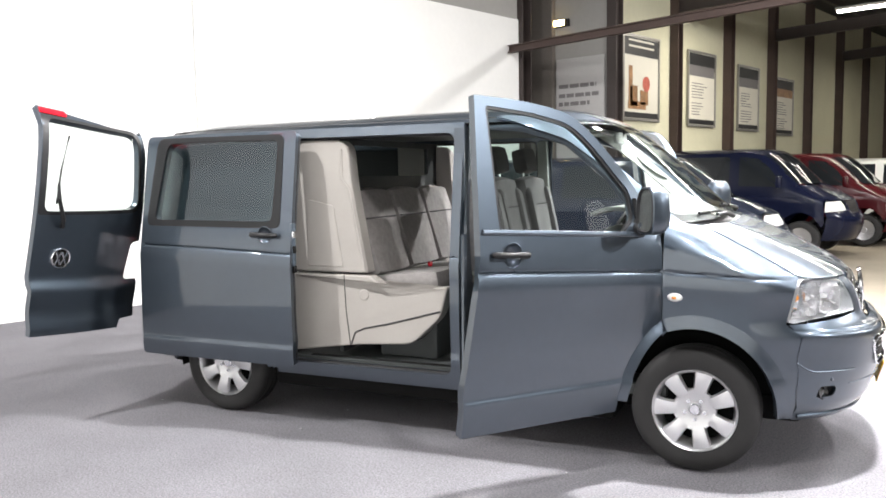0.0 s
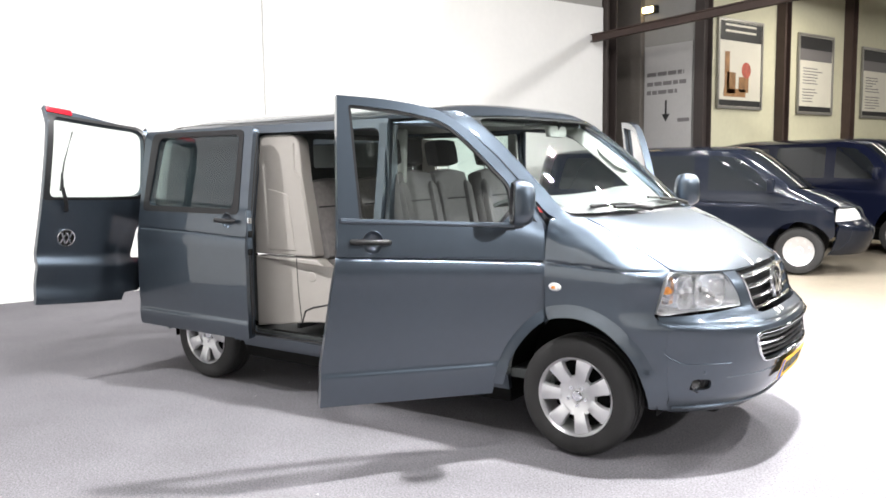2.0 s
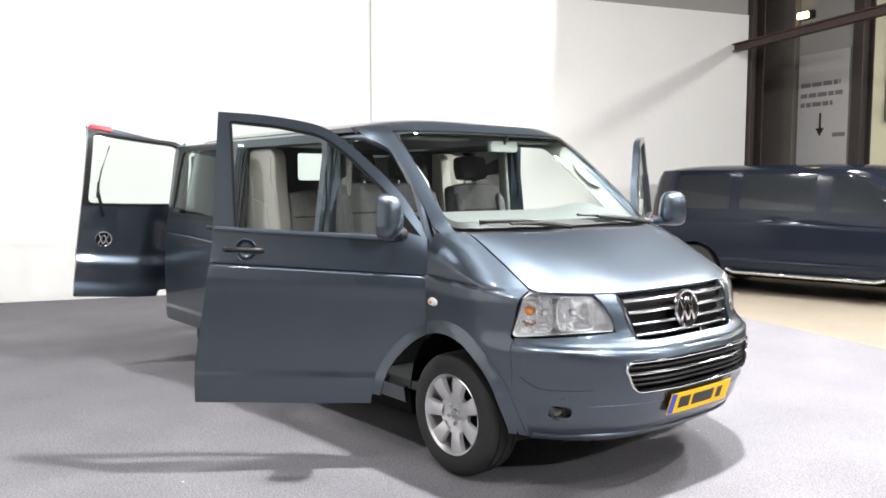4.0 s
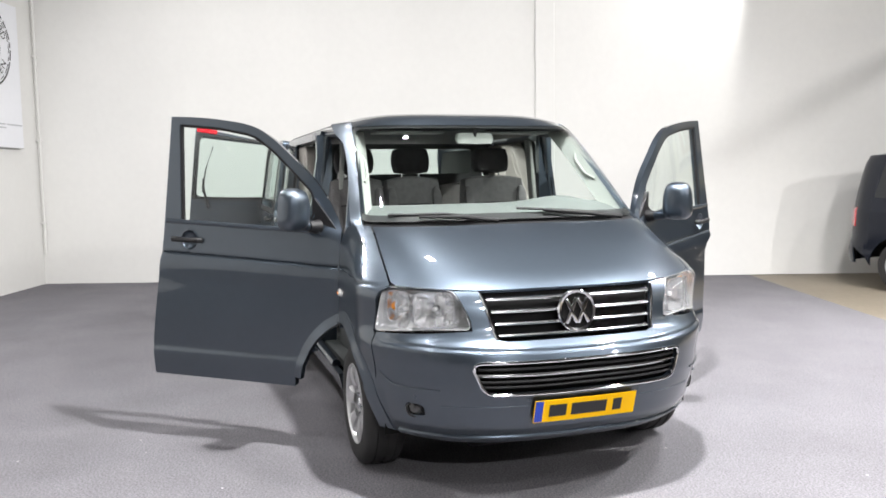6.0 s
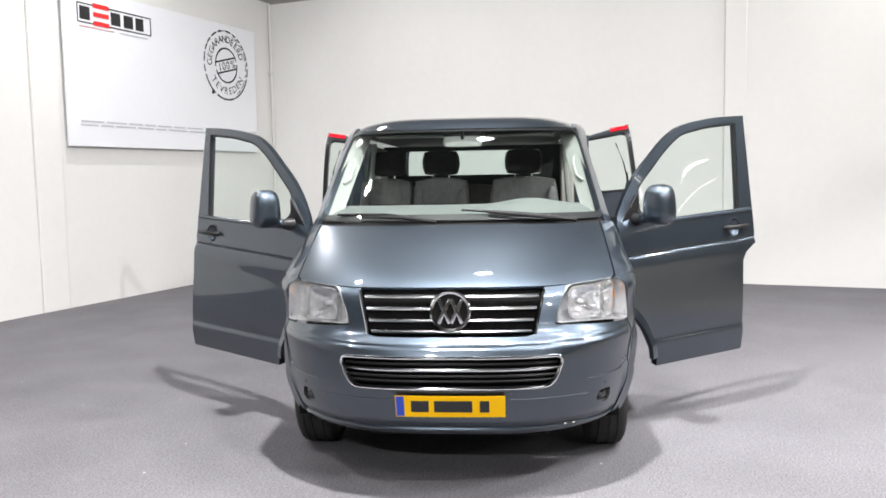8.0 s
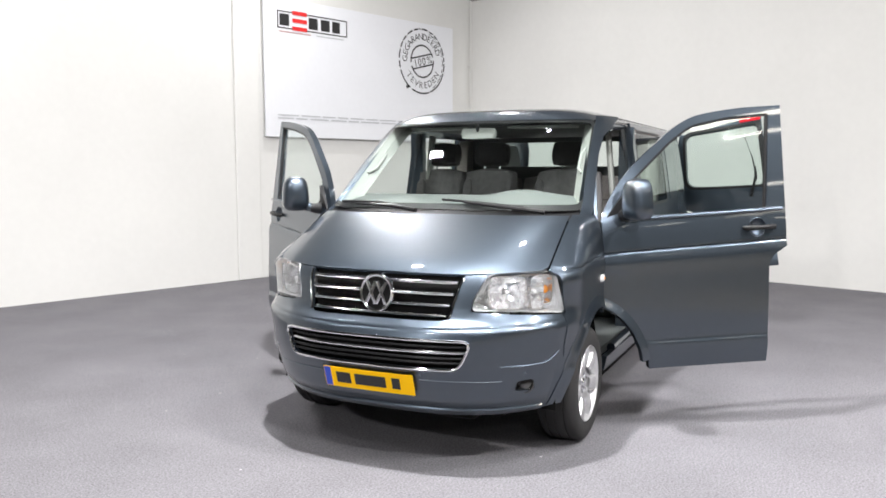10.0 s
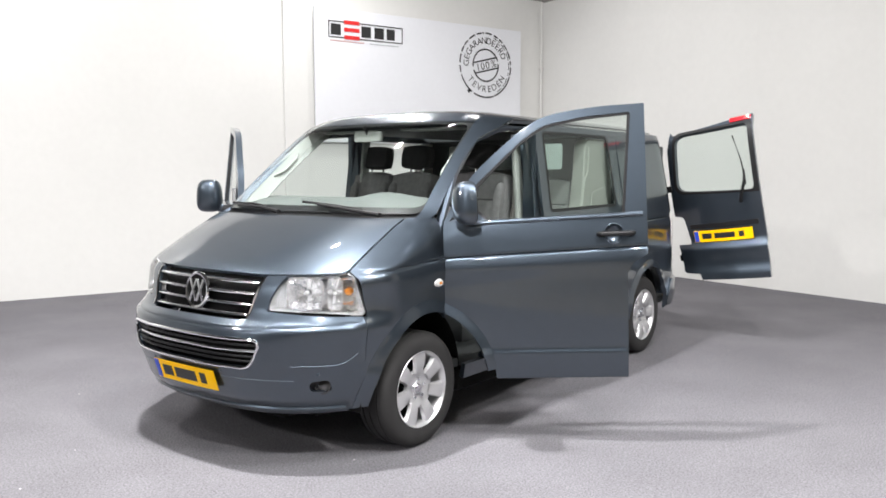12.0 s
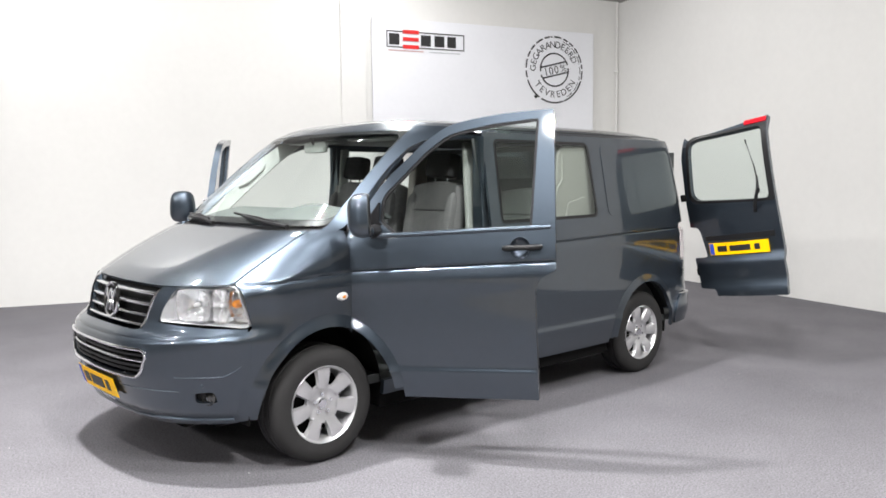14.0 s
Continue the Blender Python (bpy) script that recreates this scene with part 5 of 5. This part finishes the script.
wing_lo = rounded([(-1.0, 0.43, 0.01), (-0.50, 0.50, 0.06), (-0.14, 0.525, 0.06), (0.05, 0.70, 0.05), (0.10, 0.885, 0.03), (-0.26, 0.815, 0.02), (-0.42, 0.932, 0.02), (-1.0, 0.932, 0.01)])
for nm, o in (("partition_wing", wing_up), ("seat_box", wing_lo)):
    both(nm, prism(bmesh.new(), o, 0.10, Matrix.Translation((0, 0.715, 0)), 0.012), PLASTIC_GREY, None, "warm grey moulded plastic", False)
inlay = rounded([(-0.86, 0.98, 0.02), (-0.60, 0.98, 0.02), (-0.66, 1.36, 0.03), (-0.86, 1.40, 0.03)])
both("wing_inlay", prism(bmesh.new(), inlay, 0.012, Matrix.Translation((0, 0.808, 0)), 0.005), PLASTIC_GREY, None, "", False)
# dark tubes on the seat box: the shade in its grooves, put in as colour
groove_shade = tube(bmesh.new(), [(-0.56, 0.814, 0.50), (-0.53, 0.814, 0.575), (-0.46, 0.814, 0.605), (-0.30, 0.814, 0.64), (0.05, 0.814, 0.735)], 0.006, 8)
both("seat_box_groove_shade", groove_shade, FABRIC)
both("seat_box_groove_shade", tube(bmesh.new(), [(-0.565, 0.814, 0.49), (-0.59, 0.814, 0.70), (-0.60, 0.814, 0.93)], 0.004, 6), FABRIC)
both("wing_ridge", tube(bmesh.new(), [(-0.45, 0.812, 0.96), (-0.545, 0.812, 1.46), (-0.60, 0.812, 1.52), (-0.60, 0.812, 1.70)], 0.012, 8), PLASTIC_GREY)
both("seat_box_emblem", lathe(bmesh.new(), [(0.001, 0.006), (0.03, 0.005), (0.036, 0.0)], 24, "y", Matrix.Translation((-0.46, 0.814, 0.812))), PLASTIC_GREY)
back_o = [(-0.74, 0.43), (0.74, 0.43), (0.74, 1.775), (-0.74, 1.775)]
back_h = rounded([(-0.56, 1.535, 0.03), (0.56, 1.535, 0.03), (0.56, 1.735, 0.03), (-0.56, 1.735, 0.03)])
part("partition", panel(back_o, lambda y, z: Vector((-0.66, y, z)), [back_h], step=0.15, thick=0.03, away=(-3, 0, 1)), DASH, van, "dark partition with a window")
g = part("partition_window", panel(back_h, lambda y, z: Vector((-0.675, y, z)), step=0.2, thick=0, away=(-3, 0, 1)), CLEAR, van)
g.visible_shadow = False


def seat(name, x, y, width, zc, lean, tall, colour, head=True, base=True, label="", wings=True):
    s = part(name, soft_box(bmesh.new(), 0.48, width, 0.15, Matrix.Translation((x + 0.22, y, zc)) @ Matrix.Rotation(radians(-5), 4, "Y"), 0.3), colour, van, label)
    m = Matrix.Translation((x, y, zc + 0.02)) @ Matrix.Rotation(radians(-lean), 4, "Y")
    part("backrest", soft_box(bmesh.new(), 0.13, width, tall, m @ Matrix.Translation((0, 0, tall / 2)), 0.32), colour, s)
    for sg in (1, -1) if wings else ():
        part("bolster", soft_box(bmesh.new(), 0.07, 0.07, tall * 0.8, m @ Matrix.Translation((0.06, sg * (width / 2 - 0.05), tall * 0.45)), 0.5), colour, s)
    part("seam", tube(bmesh.new(), [m @ Vector((0.062, q, tall * 0.64)) for q in np.linspace(-width * 0.42, width * 0.42, 6)], 0.006, 6), FABRIC, s)
    if head:
        part("headrest", soft_box(bmesh.new(), 0.11, 0.275, 0.18, m @ Matrix.Translation((0.015, 0, tall + 0.105)), 0.45), FABRIC, s, "dark padded headrest")
        pins = bmesh.new()
        for sg in (1, -1):
            tube(pins, [m @ Vector((0, sg * 0.06, tall - 0.04)), m @ Vector((0.01, sg * 0.06, tall + 0.06))], 0.007, 8)
        part("headrest_pin", pins, CHROME, s)
    if base:
        part("seat_base", boxed(x + 0.02, x + 0.42, y - width / 2 + 0.04, y + width / 2 - 0.04, 0.41, zc - 0.06, bev=0.02), DASH, s)
    return s


for y in (-0.47, 0.0, 0.47):
    seat("bench_seat", -0.46, y, 0.475, 0.865, 17, 0.60, FABRIC_BENCH, False, True, "mid-grey fabric bench seat", False)
part("belt_buckle", boxed(-0.29, -0.26, -0.26, -0.24, 0.93, 0.965, bev=0.006), RED, van, "red belt buckle")
seat("front_seat", 0.30, 0.40, 0.50, 0.93, 12, 0.58, FABRIC_MID, True, True, "mid grey fabric driver seat")
seat("front_seat", 0.30, -0.20, 0.42, 0.93, 12, 0.58, FABRIC_MID, True, True, "mid grey fabric passenger seat")
seat("front_seat", 0.30, -0.60, 0.40, 0.93, 12, 0.58, FABRIC_MID, True, True, "mid grey fabric passenger seat")
# dashboard
db = panel([(-0.87, 0.0), (0.87, 0.0), (0.87, 1.0), (-0.87, 1.0)], lambda v, u: Vector((
    (nose_x(v, 1.275) - 0.05) * (1 - u) + 0.93 * u, v * 0.90,
    1.266 + 0.085 * math.sin(0.5 * math.pi * min(1, u * 1.3)) + 0.055 * math.exp(-((v - 0.46) / 0.24) ** 2) * math.sin(math.pi * min(1, u * 1.1)) ** 2 - 0.25 * max(0, u - 0.82) ** 1.2)), step=0.06, thick=0.02, away=(1, 0, -2))
dash = part("dashboard", db, DASH_TOP, van, "dark grey dashboard")
box_ = boxed(0.93, 1.10, -0.84, 0.84, 0.78, 1.21, bev=0.03)
part("dash_front", box_, DASH, dash)
part("centre_console", boxed(0.86, 1.0, -0.17, 0.13, 0.80, 1.20, bev=0.03), DASH, dash)
swm = Matrix.Translation((0.83, 0.40, 1.13)) @ Matrix.Rotation(radians(-58), 4, "Y")
sw = part("steering_wheel", tube(bmesh.new(), [swm @ Vector((0.19 * math.cos(a), 0.19 * math.sin(a), 0)) for a in np.linspace(0, 2 * math.pi, 40)[:-1]], 0.015, 8, closed=True), BLACK, van, "black steering wheel")
spk = soft_box(bmesh.new(), 0.14, 0.16, 0.05, swm, 0.4)
for a in (0, 90, 180, 270):
    tube(spk, [swm @ Vector((0.05 * math.cos(radians(a)), 0.05 * math.sin(radians(a)), 0)), swm @ Vector((0.18 * math.cos(radians(a)), 0.18 * math.sin(radians(a)), 0))], 0.014, 6)
tube(spk, [swm @ Vector((0, 0, 0)), swm @ Vector((0, 0, -0.25))], 0.03, 8)
part("wheel_hub", spk, BLACK, sw)
rm = soft_box(bmesh.new(), 0.04, 0.25, 0.072, Matrix.Translation((0.93, 0.0, 1.745)), 0.35)
mir = part("rear_view_mirror", rm, TRIM_PALE, van, "pale interior mirror")
part("mirror_stem", tube(bmesh.new(), [(0.94, 0, 1.76), (0.97, 0, 1.815)], 0.012, 8), BLACK, mir)
for sg in (1, -1):
    p = [nose(sg * 0.885, z) + Vector((-0.10, -sg * 0.075, 0)) for z in (1.49, 1.52, 1.61, 1.66)]
    for q in (0, 3):
        p[q] += Vector((0.02, sg * 0.03, 0))
    part("grab_handle", tube(bmesh.new(), p, 0.009, 8), TRIM_PALE, van, "pale grab handle")
    part("sun_visor", boxed(0.60, 0.78, sg * 0.36 - 0.22, sg * 0.36 + 0.22, 1.785, 1.80, bev=0.006), TRIM_PALE, van)
both("pillar_cover", prism(bmesh.new(), rounded([(0.17, 0.95, 0.02), (0.27, 0.95, 0.02), (0.25, 1.77, 0.02), (0.18, 1.77, 0.02)]), 0.03, Matrix.Translation((0, 0.76, 0)) @ Matrix.Rotation(radians(5), 4, "X") @ Matrix.Translation((0, 0.06, 0)), 0.008), TRIM_PALE)
both("middle_pillar", prism(bmesh.new(), [(0.175, 0.36), (0.235, 0.36), (0.235, 1.80), (0.175, 1.80)], -0.10, Matrix.Translation((0, 0.86, 0))), PAINT)
part("entry_step", boxed(-0.86, 0.17, -0.90, -0.55, 0.355, 0.375, bev=0.008), STEP, van, "dark grey ribbed entry step")
for y in np.linspace(-0.86, -0.60, 8):
    part("step_rib", boxed(-0.84, 0.15, y - 0.008, y + 0.008, 0.373, 0.380, bev=0.002), STEP, van)
part("sill_edge", boxed(-0.86, 0.17, -0.925, -0.895, 0.355, 0.392, bev=0.008), PAINT_IN, van)
for z, y in ((1.79, -0.80), (0.40, -0.80)):
    part("door_rail", boxed(-0.86, 0.17, y - 0.02, y + 0.02, z - 0.015, z + 0.015, bev=0.005), GAP, van)
both("cargo_lining", boxed(-2.1, -1.03, 0.76, 0.78, 0.45, 1.74, bev=0.008), DASH, None, "dark grey cargo lining")

# ---- other vans parked in the hall ----
def parked_van(x, y, turn, paint, label, glass_m, height=1.0, sill=False, long=0.9):
    """A parked van facing along x, in the simple shapes that show at a distance."""
    e = tagged(empty("parked_van", pose(x, y, 0, 0, 0, turn)), label, "van", "vans parked in the hall")
    sc = Matrix.Diagonal((long, 1, height, 1))

    def fit(bm):
        bmesh.ops.transform(bm, matrix=sc, verts=bm.verts)
        return bm

    rings_ = arch(-1.48, 0.325, 0.405, 0.415, 180, 0)
    front_a = arch(1.5, 0.335, 0.42, 0.452, 180, 25)
    out = [(1.05, 0.33)] + front_a[1:] + [(1.93, 0.60), (1.925, 0.80), (1.9, 1.0)] + [(nose_x(0.87, z), z) for z in np.linspace(1.02, 1.26, 6)] + [(1.20, 1.34), (0.95, 1.60), (0.70, 1.80), (0.5, 1.845), (-2.05, 1.845), (-2.18, 1.3), (-2.2, 0.62), (-1.95, 0.45)] + rings_ + [(-1.05, 0.33)]
    w1 = rounded([(0.32, 1.25, 0.03), (1.17, 1.235, 0.03), (0.92, 1.56, 0.1), (0.70, 1.74, 0.1), (0.32, 1.78, 0.02)])
    w2 = rounded([(-0.86, 1.26, 0.05), (0.13, 1.25, 0.04), (0.13, 1.78, 0.04), (-0.82, 1.78, 0.06)])
    w3 = rounded([(-1.86, 1.26, 0.05), (-1.0, 1.26, 0.05), (-1.0, 1.77, 0.05), (-1.75, 1.77, 0.06)])
    for sg in (1, -1):
        b = panel(out, side, [w1, w2, w3] if sg < 0 else [w1], step=0.07, away=CORE, rows=ROWS_SIDE[::2])
        body = part("body_side", fit(b if sg > 0 else mirrored(b)), paint, e)
    for w in (w1, w2, w3):
        part("window", fit(mirrored(panel(w, side, step=0.1, thick=0.004, away=CORE))), glass_m, e, "dark window")
    part("window", fit(panel(ws, nose, step=0.08, thick=0.004, away=CORE)), glass_m, e, "dark windscreen")
    part("bonnet", fit(panel(bonnet, nose, step=0.06, away=CORE)), paint, e)
    part("front_bumper", fit(panel([(-0.93, 0.30), (0.93, 0.30), (0.935, 0.785), (0.53, 0.812), (0.47, 0.975), (0.4, 0.77), (-0.4, 0.77), (-0.47, 0.975), (-0.53, 0.812), (-0.935, 0.785)], nose, step=0.06, away=CORE)), paint, e)
    part("grille", fit(panel(grille_o, lambda v, z: nose(v, z) - Vector((0.02, 0, 0)), step=0.1, away=CORE)), BLACK, e)
    for sg in (1, -1):
        lo = [(sg * u, z) for u, z in ((0.932, 0.972), (0.932, 0.795), (0.545, 0.822), (0.612, 0.985))]
        part("headlamp", fit(panel(lo, nose, step=0.06, thick=0.02, away=CORE)), MARKER, e, "clear headlamp")
        pl = panel([(0.893, 1.245), (0.9985, 1.245), (0.9985, 1.86), (0.84, 1.86)], nose, step=0.05, thick=0.03, away=CORE)
        part("front_pillar", fit(pl if sg > 0 else mirrored(pl)), paint, e)
        b = soft_box(bmesh.new(), 0.10, 0.17, 0.22, Matrix.Translation((1.15, sg * 1.08, 1.32)), 0.35)
        part("mirror", fit(b), paint, e)
    rf = part("roof", fit(soft_roof()), paint, e)
    part("rear_end", fit(panel([(-0.96, 0.34), (0.96, 0.34), (0.96, 1.84), (-0.96, 1.84)], tail, step=0.08, thick=0.02, away=CORE)), paint, e)
    tl = panel([(0.84, 0.86), (0.955, 0.86), (0.955, 1.12), (0.84, 1.12)], lambda v, z: tail(v, z) - Vector((0.012, 0, 0)), step=0.05, thick=0.02, away=CORE)
    for sg in (1, -1):
        c = tl.copy() if sg > 0 else mirrored(tl.copy())
        part("tail_lamp", fit(c), RED, e, "red tail lamp")
    tl.free()
    part("underbody", boxed(-1.9, 1.7, -0.6, 0.6, 0.2, 0.40), GAP, e)
    for wx in (1.5 * long, -1.48 * long):
        for sg in (1, -1):
            w = part("wheel", lathe(bmesh.new(), [(0.20, -0.1), (0.245, -0.108), (0.30, -0.10), (0.32, -0.06), (0.32, 0.06), (0.30, 0.10), (0.245, 0.108), (0.20, 0.1)], 36), RUBBER, e)
            disc = lathe(bmesh.new(), [(0.001, 0.085), (0.05, 0.085), (0.06, 0.07), (0.13, 0.085), (0.18, 0.09), (0.205, 0.10)], 36)
            for k in range(9):
                a = 2 * math.pi * k / 9
                lathe(disc, [(0.001, 0.095), (0.02, 0.094), (0.024, 0.07)], 8, "y", Matrix.Translation((0.15 * math.cos(a), 0, 0.15 * math.sin(a))))
            part("wheel_cover", disc, ALLOY, w, "silver wheel cover")
            w.matrix_basis = pose(wx, sg * 0.80, 0.32, 0, 0, 0 if sg > 0 else 180)
    if sill:
        part("side_bar", tube(bmesh.new(), [(-1.0, -0.96, 0.33), (-0.9, -0.99, 0.30), (0.9, -0.99, 0.30), (1.0, -0.96, 0.33)], 0.03, 10), CHROME, e, "chrome side bar")
    return e


def soft_roof():
    me = bpy.data.objects["roof"].data
    b = bmesh.new()
    b.from_mesh(me)
    return b


NAVY = mat("black_blue_paint", (0.008, 0.010, 0.016), 0.12, 0.0, 0.0, spec=0.35)
BLUE = mat("dark_blue_paint", (0.006, 0.008, 0.022), 0.15, 0.0, 0.0, spec=0.35)
MAROON = mat("dark_red_paint", (0.045, 0.005, 0.007), 0.2, 0.0, 0.0, spec=0.35)
WHITE_PAINT = mat("white_paint", (0.6, 0.6, 0.58), 0.3, 0.0, 0.3)
DARKGLASS = mat("dark_glass", (0.012, 0.014, 0.016), 0.04, 0.0, 0.0)
parked_van(-3.02, 7.15, 26, NAVY, "black van with a chrome side bar parked in the hall", DARKGLASS, 0.92, True, 1.02)
parked_van(-2.86, 11.15, 5, BLUE, "dark blue van parked in the hall", DARKGLASS, 1.0)
parked_van(-2.6, 14.0, 5, MAROON, "dark red van parked in the hall", DARKGLASS, 0.97)
parked_van(-2.0, 17.2, 5, WHITE_PAINT, "white van parked in the hall", DARKGLASS, 0.92)
